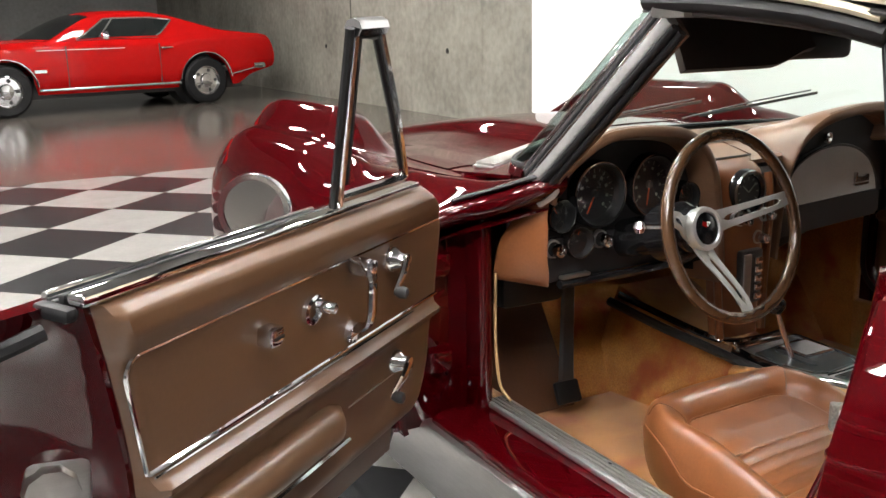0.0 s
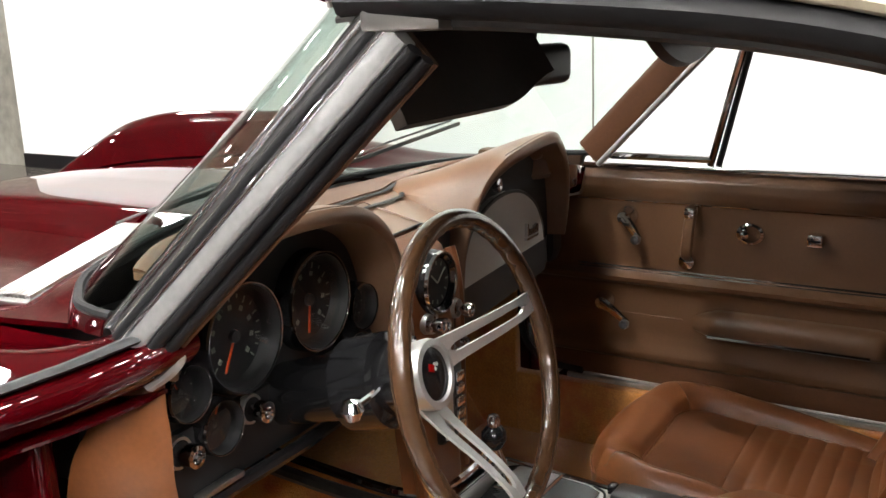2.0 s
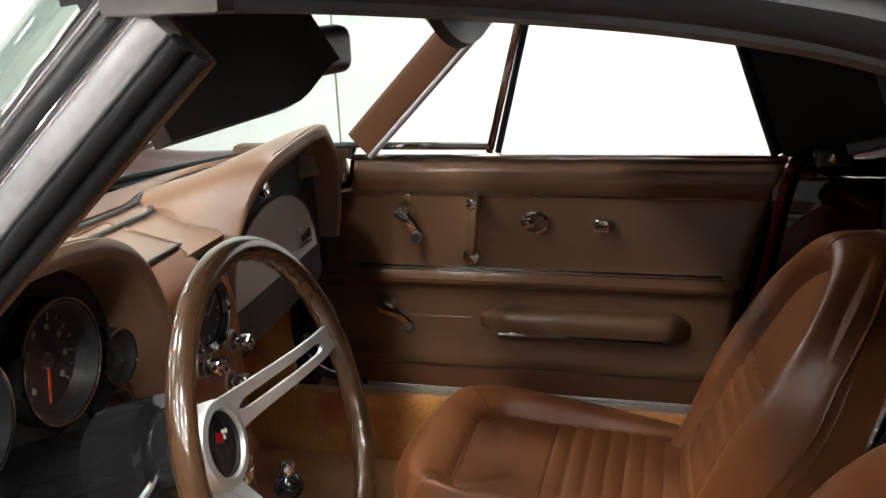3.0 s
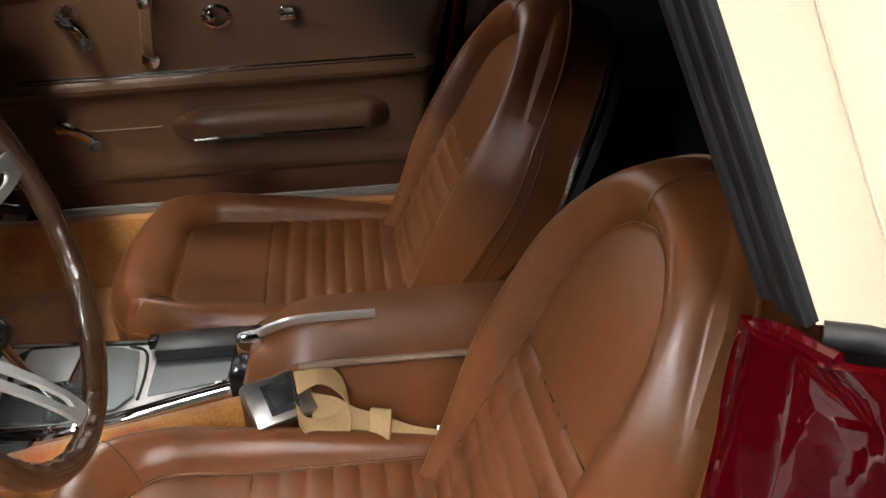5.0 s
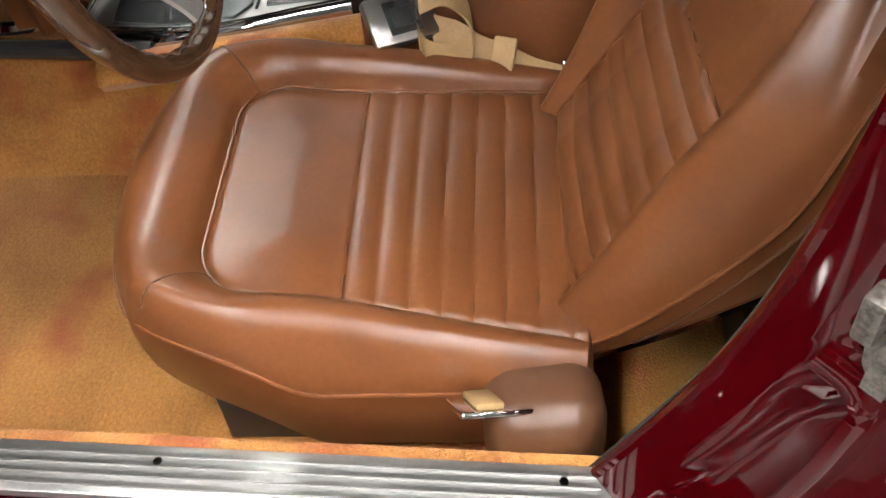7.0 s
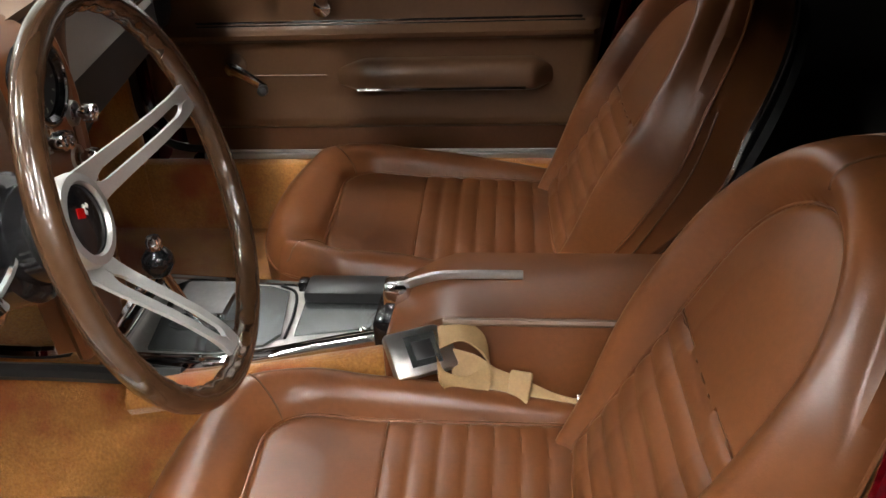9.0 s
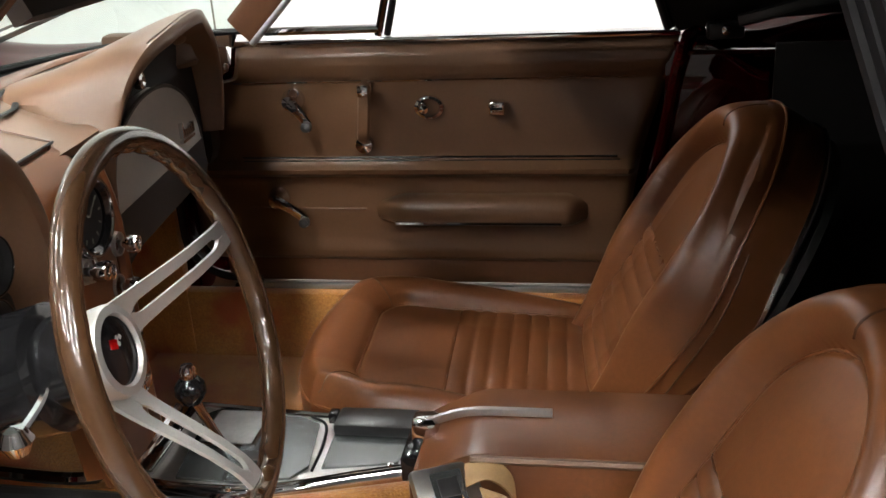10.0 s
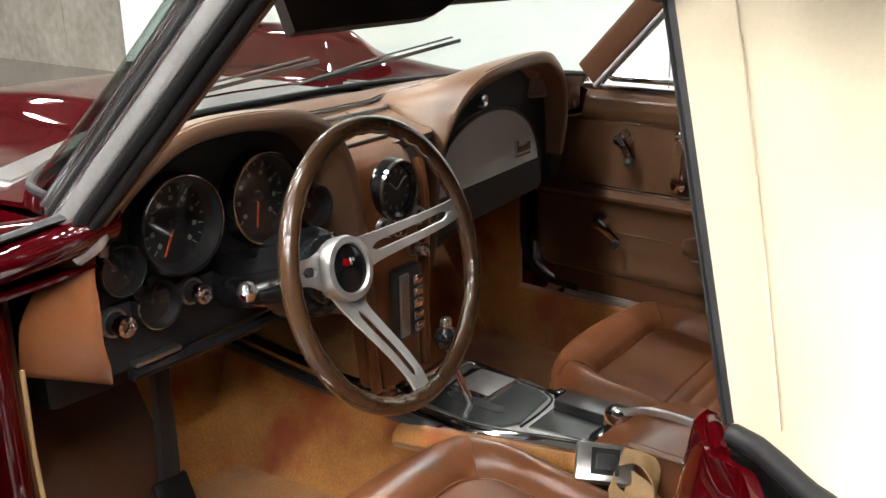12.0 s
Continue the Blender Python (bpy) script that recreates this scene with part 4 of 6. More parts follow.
    sp = part("speaker_panel", sheet(bmesh.new(), lambda u, v: Vector((-0.048 + lerp(-0.085 - 0.02 * v, 0.085 + 0.02 * v, u), lerp(0.045, 0.165, v), lerp(0.833, 0.856, v))), 10, 8, 0.006), PAD, dash, "flat tan speaker panel")
    for v0 in (0.50, 0.64):
        part("defrost_slot", tube(bmesh.new(), [deck(u, v0 + 0.02 * math.sin(math.pi * u)) + Vector((0, 0, 0.0045)) for u in np.linspace(0.14, 0.86, 30)], 0.0048, 6, flat=0.35), RUBBER, dash, "dark defroster slot")
    frame_line = [(-0.134, 0.044, 0.8345), (-0.154, 0.166, 0.858), (0.058, 0.166, 0.858), (0.038, 0.044, 0.8345)]
    for a, b in zip(frame_line, frame_line[1:]):
        part("panel_gap", tube(bmesh.new(), [a, b], 0.0014, 5), LEATHER_DARK, sp)
    part("panel_gap", tube(bmesh.new(), [(-0.135, 0.043, 0.834), (0.039, 0.043, 0.834)], 0.002, 5), BLACK, dash)
    # lower faces
    part("lower_panel", B(-0.594, -0.11, 0.020, 0.06, 0.625, 0.72, bevel=0.008), FACE, dash)
    part("lower_lip", tube(bmesh.new(), [(-0.556, 0.015, 0.622), (-0.36, 0.012, 0.618), (-0.12, 0.015, 0.622)], 0.010, 8), GLOSSBLACK, dash)
    def end_pad(u, v):
        # a soft pad that widens and runs forward towards its foot
        z = lerp(0.822, 0.622, v)
        inner = Vector((table([(0.62, -0.588), (0.70, -0.606), (0.76, -0.606), (0.822, -0.586)], z), table([(0.62, 0.012), (0.66, -0.004), (0.74, -0.010), (0.822, 0.006)], z), z))
        outer = Vector((table([(0.62, -0.640), (0.70, -0.645), (0.76, -0.632), (0.822, -0.604)], z), table([(0.62, 0.135), (0.70, 0.105), (0.76, 0.070), (0.822, 0.026)], z), z))
        p = inner.lerp(outer, u)
        return p + Vector((-0.007, -0.010, 0)) * math.sin(math.pi * u) ** 0.6 * step(0, 0.06, v) * step(0, 0.05, 1 - v)
    # leather tone instead of the brow's vinyl: orange light put into the colour
    part("end_pad", sheet(bmesh.new(), end_pad, 16, 26, 0.004), LEATHER, dash, "tan dash end pad beside the door")
    part("end_pad", prism(bmesh.new(), [(0.06, 0.82), (0.035, 0.79), (0.035, 0.66), (0.045, 0.635), (0.12, 0.64), (0.12, 0.80)], 0.585, 0.63, "x", 0.006), BLACK, dash)
    # gauges
    def dial(x, z, r, needle, ticks, big):
        m = pose(x, 0.016, z, 90)
        g = part("gauge", turned(bmesh.new(), [(r * 0.90, -0.012), (r * 0.90, 0.004), (r * 0.94, 0.012), (r * 0.985, 0.012), (r * 1.02, 0.0), (r * 1.02, -0.014)], 48, m), GLOSSBLACK, dash, "round gauge with black face")
        part("gauge_ring", turned(bmesh.new(), [(r * 0.955, 0.010), (r * 0.965, 0.0135), (r * 0.985, 0.0135), (r * 0.995, 0.010)], 48, m), CHROME, dash)
        part("gauge_cup", turned(bmesh.new(), [(r * 0.93, 0.012), (r * 0.80, -0.010), (r * 0.78, -0.012)], 40, m), FACE, dash)
        part("gauge_face", turned(bmesh.new(), [(0.001, -0.013), (r * 0.91, -0.013), (r * 0.91, -0.011), (r * 0.45, -0.0108), (0.001, -0.009)], 40, m), DIAL, dash)
        bm = bmesh.new()
        for k in range(ticks):
            a = radians(lerp(225, -45, k / (ticks - 1)))
            L = r * (0.12 if k % 2 == 0 else 0.07)
            box(bm, r * 0.74 - L, r * 0.74, -r * 0.012, r * 0.012, -0.0108, -0.0098, m=m @ pose(0, 0, 0, 0, 0, math.degrees(a)))
            if big and k % 2 == 0:
                box(bm, r * 0.47, r * 0.56, -r * 0.045, r * 0.045, -0.0108, -0.0100, m=m @ pose(0, 0, 0, 0, 0, math.degrees(a)))
        part("gauge_marks", bm, MARK, dash, smooth=False)
        bm = bmesh.new()
        box(bm, -r * 0.12, r * 0.66, -r * 0.022, r * 0.022, -0.0075, -0.0060, m=m @ pose(0, 0, 0, 0, 0, needle))
        part("gauge_needle", bm, NEEDLE, dash, "orange gauge needle", smooth=False)
        part("needle_cap", turned(bmesh.new(), [(0.001, -0.009), (r * 0.13, -0.009), (r * 0.11, -0.004), (0.001, -0.003)], 14, m), BLACK, dash)
        ln = part("gauge_lens", turned(bmesh.new(), [(0.001, 0.0065), (r * 0.90, 0.004), (r * 0.90, 0.003), (0.001, 0.0055)], 32, m), LENS, dash)
        ln.visible_shadow = False
    dial(-0.456, 0.799, 0.069, 242, 17, True)
    dial(-0.303, 0.802, 0.068, 262, 15, True)
    dial(-0.556, 0.766, 0.034, 120, 7, False)
    dial(-0.508, 0.706, 0.034, 60, 7, False)
    dial(-0.200, 0.765, 0.034, 110, 7, False)
    dial(-0.222, 0.700, 0.034, 60, 7, False)
    def knob(x, z, y, r=0.013, mat=CHROME):
        k = part("knob", turned(bmesh.new(), [(0.001, -0.03), (r * 0.5, -0.03), (r * 0.5, 0), (r, 0.001), (r * 1.06, 0.008), (r * 0.95, 0.015), (r * 0.6, 0.016), (r * 0.5, 0.010), (0.001, 0.010)], 22, pose(x, y, z, 90)), mat, dash, "chrome dash knob")
        part("knob_ring", turned(bmesh.new(), [(r * 1.1, -0.004), (r * 1.45, -0.004), (r * 1.35, 0.004), (r * 1.1, 0.004)], 24, pose(x, y + 0.014, z, 90)), STEEL, dash)
    knob(-0.570, 0.698, 0.006, 0.014)
    knob(-0.444, 0.702, 0.006, 0.014)
    part("toggle", B(-0.555, -0.48, 0.004, 0.02, 0.632, 0.640, bevel=0.003), STEEL, dash)
    # glove box
    outline = [(0.150, 0.722), (0.157, 0.752), (0.183, 0.788), (0.232, 0.814), (0.292, 0.829), (0.36, 0.830), (0.42, 0.816), (0.472, 0.785), (0.502, 0.742), (0.510, 0.704), (0.150, 0.694)]
    part("glove_box_door", prism(bmesh.new(), outline, 0.026, 0.045, "y", 0.003), SATIN, dash, "satin silver glove box door")
    part("glove_box_bezel", tube(bmesh.new(), curve([(0.148, 0.028, 0.720), *[(a, 0.028, b) for a, b in outline[1:-2]], (0.512, 0.028, 0.708)], 50), 0.004, 6), BLACK, dash)
    part("lock", turned(bmesh.new(), [(0.001, 0), (0.013, 0), (0.013, 0.01), (0.008, 0.012), (0.001, 0.010)], 18, pose(0.305, 0.036, 0.852, 90)), CHROME, dash)
    em = part("emblem", B(0.412, 0.470, 0.020, 0.026, 0.722, 0.727), CHROME, dash, "small chrome badge with plain bars", smooth=False)
    for k, h in enumerate((0.026, 0.014, 0.013, 0.012, 0.016, 0.018)):
        part("emblem_bar", B(0.414 + 0.0095 * k, 0.420 + 0.0095 * k, 0.019, 0.026, 0.730, 0.730 + h), CHROME, em, smooth=False)
    part("grab_pad", prism(bmesh.new(), [(0.150, 0.692), (0.525, 0.700), (0.535, 0.650), (0.52, 0.635), (0.150, 0.62)], 0.030, 0.06, "y", 0.01), BLACK, dash)
    # centre stack: waterfall panel with clock, knobs and the upright radio
    def stack(u, v):
        x = (u - 0.5) * 2
        w = table([(0, 0.10), (0.35, 0.085), (1, 0.066)], v)
        z = lerp(0.832, 0.43, v)
        y = table([(0, 0.03), (0.08, -0.012), (0.3, -0.030), (0.7, -0.034), (1, -0.040)], v)
        e = abs(x) ** 6
        return Vector((-0.048 + x * w, y + 0.05 * e, z))
    st = part("centre_console_panel", sheet(bmesh.new(), stack, 24, 30, 0.01), LEATHER, dash, "saddle vinyl centre stack")
    for s in (-1, 1):
        part("stack_bead", tube(bmesh.new(), [Vector((-0.048 + s * table([(0, 0.10), (0.35, 0.088), (1, 0.069)], v), table([(0, 0.03), (0.08, -0.012), (0.3, -0.030), (0.7, -0.034), (1, -0.040)], v) + 0.012, lerp(0.832, 0.43, v))) for v in np.linspace(0.09, 1, 20)], 0.010, 8), LEATHER, dash)
    m = pose(-0.050, -0.026, 0.764, 90)
    part("clock_ring", turned(bmesh.new(), [(0.045, 0.011), (0.046, 0.0150), (0.049, 0.0150), (0.0505, 0.010)], 40, m), CHROME, dash)
    part("clock", turned(bmesh.new(), [(0.038, -0.01), (0.038, 0.008), (0.043, 0.013), (0.049, 0.012), (0.052, 0.0), (0.052, -0.01)], 40, m), GLOSSBLACK, dash, "round chrome-bezelled clock")
    part("clock_face", turned(bmesh.new(), [(0.001, 0.004), (0.040, 0.004), (0.040, 0.002), (0.001, 0.002)], 32, m), DIAL, dash)
    bm = bmesh.new()
    for k in range(12):
        box(bm, 0.028, 0.034, -0.001, 0.001, 0.004, 0.0048, m=m @ pose(0, 0, 0, 0, 0, 30 * k))
    box(bm, 0, 0.024, -0.0012, 0.0012, 0.005, 0.006, m=m @ pose(0, 0, 0, 0, 0, 140))
    box(bm, 0, 0.030, -0.0010, 0.0010, 0.006, 0.007, m=m @ pose(0, 0, 0, 0, 0, 40))
    part("clock_marks", bm, MARK, dash, smooth=False)
    for x, z in ((0.008, 0.706), (-0.086, 0.708), (-0.072, 0.704), (-0.012, 0.656)):
        knob(x, z, -0.045, 0.0115)
    part("radio", B(-0.078, -0.006, -0.047, -0.02, 0.505, 0.632, bevel=0.006), BLACK, dash, "upright chrome-faced push-button radio")
    part("radio_dial", B(-0.072, -0.048, -0.051, -0.045, 0.513, 0.624, bevel=0.002), STEEL, dash)
    for k in range(5):
        part("radio_button", B(-0.038, -0.014, -0.055, -0.045, 0.515 + 0.021 * k, 0.531 + 0.021 * k, bevel=0.003), CHROME, dash)


dashboard()


def steering():
    at = pose(-0.341, -0.052, 0.767, 75.5, 0, 5.2)  # local z points at the driver
    R, r = 0.1755, 0.0112
    col = part("steering_column", turned(bmesh.new(), [(0.001, -0.36), (0.040, -0.36), (0.043, -0.20), (0.058, -0.185), (0.060, -0.128), (0.050, -0.122), (0.001, -0.122)], 32, at), GLOSSBLACK, CAR, "glossy black steering column")
    part("turn_lever", tube(bmesh.new(), curve([(-0.395, 0.055, 0.752), (-0.46, 0.02, 0.765), (-0.530, -0.006, 0.778)], 10), 0.0042, 8), CHROME, col, "chrome turn signal lever")
    part("lever_knob", turned(bmesh.new(), [(0.001, -0.012), (0.008, -0.010), (0.013, 0), (0.008, 0.010), (0.001, 0.012)], 18, pose(-0.532, -0.007, 0.778)), CHROME, col)
    rim = bmesh.new()
    n, k = 272, 16
    rings = []
    for i in range(n):
        a = 2 * math.pi * i / n
        bump = 0.0013 * (0.5 + 0.5 * math.sin(a * 34)) ** 1.2
        ring = []
        for j in range(k):
            b = 2 * math.pi * j / k
            rr = r + bump * max(0.0, -math.cos(b)) ** 1.5
            ring.append(Vector(((R + rr * math.cos(b)) * math.cos(a), (R + rr * math.cos(b)) * math.sin(a), rr * 1.08 * math.sin(b))))
        rings.append(ring)
    rings.append(rings[0])
    loft(rim, rings, caps=False)
    bmesh.ops.remove_doubles(rim, verts=rim.verts, dist=1e-5)
    sw = part("steering_wheel", rim, WOOD, CAR, "dark teak-rimmed steering wheel with three slotted steel spokes", at=at)
    for ang in (12, 168, 271):
        bm = bmesh.new()
        c, s_ = math.cos(radians(ang)), math.sin(radians(ang))
        # slotted spoke: two arms joined at the ends, dished from hub to rim
        def q(rad, off):
            h = lerp(-0.088, 0.0, step(0.03, 0.175, rad) ** 0.8)
            return Vector((rad * c - off * s_, rad * s_ + off * c, h))
        wid = lambda rad: table([(0.03, 0.026), (0.06, 0.0205), (0.165, 0.0135), (0.18, 0.012)], rad)
        slot = lambda rad: 0.0 if rad < 0.058 or rad > 0.150 else 0.0060 * min(1.0, (rad - 0.058) / 0.008) ** 0.5 * min(1.0, (0.150 - rad) / 0.008) ** 0.5
        rads = [0.032, 0.045, 0.0581, 0.060, 0.064, 0.068, 0.08, 0.10, 0.12, 0.14, 0.144, 0.148, 0.1499, 0.158, 0.168, 0.174]
        th = Vector((0, 0, 0.0024))
        for side in (-1, 1):
            rings = []
            for rad in rads:
                o, i_ = side * wid(rad), side * slot(rad)
                p, q_ = q(rad, o), q(rad, i_)
                rings.append([p + th, q_ + th, q_ - th, p - th])
            loft(bm, rings)
        bmesh.ops.remove_doubles(bm, verts=bm.verts, dist=1e-5)
        part("spoke", bm, SPOKE, sw, "slotted brushed steel spoke")
    part("hub", turned(bmesh.new(), [(0.030, -0.13), (0.036, -0.11), (0.038, -0.093), (0.0415, -0.090), (0.0435, -0.072), (0.0415, -0.065), (0.034, -0.064), (0.032, -0.068)], 40), SPOKE, sw, "brushed metal horn ring")
    part("horn_button", turned(bmesh.new(), [(0.001, -0.066), (0.018, -0.0665), (0.032, -0.069), (0.032, -0.074), (0.001, -0.074)], 36), GLOSSBLACK, sw, "black horn button with small crossed flags")
    bm = bmesh.new()
    for i in range(3):
        for j in range(2):
            if (i + j) % 2 == 0:
                box(bm, 0.003 + 0.0035 * i, 0.0065 + 0.0035 * i, 0.002 + 0.004 * j, 0.006 + 0.004 * j, -0.0662, -0.0653, m=pose(0, 0, 0, 0, 0, 35))
    part("flag", bm, WHITEPAINT, sw, smooth=False)
    part("flag", B(-0.016, -0.004, 0.001, 0.010, -0.0662, -0.0653, m=pose(0, 0, 0, 0, 0, -25)), RED2, sw, smooth=False)
    for a in range(6):
        part("hub_screw", turned(bmesh.new(), [(0.001, 0), (0.004, 0), (0.003, 0.003), (0.001, 0.003)], 8, pose(0.046 * math.cos(a * 1.047 + 0.5), 0.046 * math.sin(a * 1.047 + 0.5), -0.0845)), CHROME, sw)
    part("hub_adaptor", turned(bmesh.new(), [(0.036, -0.135), (0.046, -0.125), (0.047, -0.100), (0.030, -0.092)], 32), GLOSSBLACK, sw)


steering()


def console():
    # tunnel: carpeted hump with a vinyl rear part
    def hump(u, v):
        y = lerp(0.60, -0.62, v)
        half = table([(-0.62, 0.13), (-0.2, 0.12), (0.2, 0.12), (0.6, 0.17)], y)
        top = table([(-0.62, 0.40), (-0.15, 0.375), (0.25, 0.375), (0.6, 0.46)], y)
        a = (u - 0.5) * 2
        return Vector((0.025 + half * math.copysign(min(1.0, abs(a) * 1.25), a) + 0.035 * math.copysign(max(0.0, abs(a) - 0.8) / 0.2, a), y, lerp(top, 0.19, max(0.0, abs(a) - 0.55) / 0.45)))
    part("tunnel_carpet", sheet(bmesh.new(), hump, 30, 24, 0.01), CARPET, CAR, "golden saddle carpet over the tunnel")
    outline = [(-0.048, 0.222), (-0.062, 0.150), (-0.062, 0.060), (-0.046, -0.010), (-0.018, -0.085), (0.004, -0.150), (0.112, -0.156), (0.116, -0.02), (0.126, 0.10), (0.134, 0.185), (0.120, 0.215)]
    c = part("console", prism(bmesh.new(), outline, 0.360, 0.394, "z", 0.004), STEEL, CAR, "worn satin metal centre console plate")
    near = curve([(x, y, 0.391) for x, y in outline[:6]], 24)
    part("console_edge", sheet(bmesh.new(), lambda u, v: near[round(u * 24)] + Vector((0.004 - 0.016 * v, -0.003 * v, 0.004 - 0.024 * v * v)), 24, 5, 0.004), CHROME, c)
    part("console_edge", tube(bmesh.new(), [(x, y, 0.393) for x, y in outline[6:]], 0.006, 8), CHROME, c)
    part("console_front", tube(bmesh.new(), curve([(-0.100, 0.58, 0.440), (-0.095, 0.40, 0.424), (-0.085, 0.27, 0.412), (-0.045, 0.222, 0.404), (0.02, 0.212, 0.402), (0.11, 0.218, 0.402)], 24), 0.009, 8), CHROME, c)
    part("front_step", B(-0.045, 0.115, 0.185, 0.216, 0.392, 0.404, bevel=0.004), CHROME, c)
    part("side_strip", tube(bmesh.new(), curve([(-0.118, 0.60, 0.420), (-0.112, 0.40, 0.402), (-0.098, 0.26, 0.390), (-0.088, 0.17, 0.380), (-0.078, 0.10, 0.372)], 24), 0.012, 8), BLACK, c)
    part("console_carpet", tube(bmesh.new(), curve([(-0.100, 0.16, 0.354), (-0.092, 0.05, 0.368), (-0.070, -0.05, 0.372), (-0.036, -0.165, 0.372)], 20), 0.027, 10, flat=0.8), CARPET, c, "golden carpet edge beside the console")
    part("shift_plate", prism(bmesh.new(), [(-0.052, 0.150), (-0.056, 0.065), (-0.040, -0.004), (-0.012, -0.022), (0.090, -0.008), (0.104, 0.020), (0.116, 0.155), (0.104, 0.168)], 0.394, 0.3985, "z", 0.002), GREYGREEN, c, "grey-green shift pattern plate")
    part("shift_slot", prism(bmesh.new(), [(0.000, 0.140), (-0.008, 0.125), (-0.008, 0.030), (0.002, 0.020), (0.012, 0.030), (0.012, 0.130)], 0.398, 0.4005, "z"), BLACK, c, smooth=False)
    tray = part("ash_tray", B(0.026, 0.108, 0.072, 0.148, 0.397, 0.4035, bevel=0.003), CHANNEL, c, "worn blue-grey metal tray lid")
    part("tray_frame", tube(bmesh.new(), [(0.024, 0.070, 0.400), (0.110, 0.070, 0.400), (0.110, 0.150, 0.400), (0.024, 0.150, 0.400), (0.024, 0.070, 0.400)], 0.0032, 6), CHROME, tray)
    part("plate_gap", tube(bmesh.new(), curve([(-0.020, -0.028, 0.3955), (0.040, -0.026, 0.3955), (0.092, -0.016, 0.3955), (0.110, 0.010, 0.3955)], 14), 0.0022, 6), RUBBER, c)
    part("rear_plate", prism(bmesh.new(), [(-0.014, -0.040), (0.006, -0.140), (0.064, -0.142), (0.072, -0.036)], 0.394, 0.3975, "z", 0.002), GREYGREEN, c)
    part("brake_boot", B(0.064, 0.116, -0.155, -0.034, 0.392, 0.414, bevel=0.007), BLACK, c, "black ribbed boot beside the console plate")
    part("boot_clip", B(0.086, 0.106, -0.036, -0.022, 0.400, 0.416, bevel=0.003), GLOSSBLACK, c)
    part("end_cap", B(-0.012, 0.064, -0.176, -0.146, 0.345, 0.418, bevel=0.008), GLOSSBLACK, c, "black end cap behind the console plate")
    for x, y in ((-0.045, 0.205), (0.004, -0.130), (-0.066, 0.075), (0.118, 0.195)):
        part("screw", turned(bmesh.new(), [(0.001, 0), (0.006, 0), (0.005, 0.003), (0.001, 0.004)], 10, pose(x, y, 0.394)), CHROME, c)
    sh = part("shift_lever", tube(bmesh.new(), curve([(-0.004, 0.085, 0.395), (-0.014, 0.105, 0.45), (-0.022, 0.120, 0.500)], 10), 0.0065, 10), CHROME, CAR, "chrome shift lever with a black ball knob")
    part("shift_knob", turned(bmesh.new(), [(0.001, -0.021), (0.012, -0.019), (0.021, -0.004), (0.020, 0.008), (0.012, 0.018), (0.001, 0.021)], 28, pose(-0.023, 0.122, 0.515)), GLOSSBLACK, sh)
    part("reverse_lock", turned(bmesh.new(), [(0.001, 0.018), (0.010, 0.018), (0.011, 0.030), (0.008, 0.036), (0.001, 0.037)], 18, pose(-0.023, 0.122, 0.515)), CHROME, sh)
    # rear part of the tunnel: padded vinyl box with the parking brake in its top
    def pad(u, v):
        y = lerp(-0.178, -0.62, v)
        top = table([(-0.62, 0.462), (-0.26, 0.462), (-0.235, 0.455), (-0.178, 0.425)], y)
        a = (u - 0.5) * 2
        w = 0.080
        if abs(a) < 0.62:
            return Vector((0.018 + w * a / 0.62, y, top + 0.006 * (1 - (a / 0.62) ** 2)))
        k = (abs(a) - 0.62) / 0.38
        return Vector((0.018 + math.copysign(w + 0.030 * k + 0.008 * math.sin(min(1, k * 4) * 1.57), a), y, lerp(top, 0.22, k)))
    tb = part("tunnel_cover", sheet(bmesh.new(), pad, 36, 24, 0.008), LEATHER, CAR, "saddle vinyl tunnel cover between the seats")
    part("welt", tube(bmesh.new(), [(-0.067, -0.25, 0.459), (-0.067, -0.62, 0.460)], 0.005, 6), PAD, tb, "light welt seam")
    part("front_face", B(-0.075, 0.10, -0.182, -0.172, 0.24, 0.424, bevel=0.004), LEATHER, tb)
    pb = part("parking_brake", tube(bmesh.new(), curve([(0.030, -0.165, 0.44), (0.024, -0.21, 0.462), (0.020, -0.25, 0.473), (0.020, -0.345, 0.474)], 16), 0.0070, 8, flat=0.6), ALU, CAR, "bright metal parking brake handle")
    part("brake_bracket", B(0.012, 0.05, -0.195, -0.158, 0.415, 0.455, bevel=0.008), CHROME, pb)
    # pedals
    for x, w, y in ((-0.375, 0.034, 0.43),):
        p = part("pedal", B(-w, w, -0.008, 0.008, -0.028, 0.028, bevel=0.006, m=pose(x, y, 0.275, -25)), RUBBER, CAR, "black rubber pedal on a steel arm")
        part("pedal_arm", tube(bmesh.new(), curve([(x + 0.004, y + 0.012, 0.270), (x + 0.018, y + 0.03, 0.40), (x + 0.030, y + 0.04, 0.66)], 10), [0.024 - 0.0006 * k for k in range(11)], 8, flat=0.5, up=(0, 1, 0)), BLACK, p)
    # dark sheet over the toe board carpet: footwell shade put into the colour
    part("dead_pedal_panel", B(-0.655, -0.300, 0.0, 0.012, 0.0, 0.48, m=pose(0, 0.500, 0.195, -33)), LEATHER_DARK, CAR, "dark sheet for the shade on the left of the toe board", smooth=False)
    part("heater_box", B(-0.600, -0.430, 0.36, 0.50, 0.530, 0.645, bevel=0.02), RUBBER, CAR, "black air box under the dash")
    part("under_dash", B(-0.60, 0.62, 0.345, 0.60, 0.64, 0.76), BLACK, CAR, smooth=False)


console()


# ---- bucket seats ----
def squircle(u, v, k=0.5):
    return u * math.sqrt(1 - k * v * v / 2), v * math.sqrt(1 - k * u * u / 2)


PITCH = 0.0310
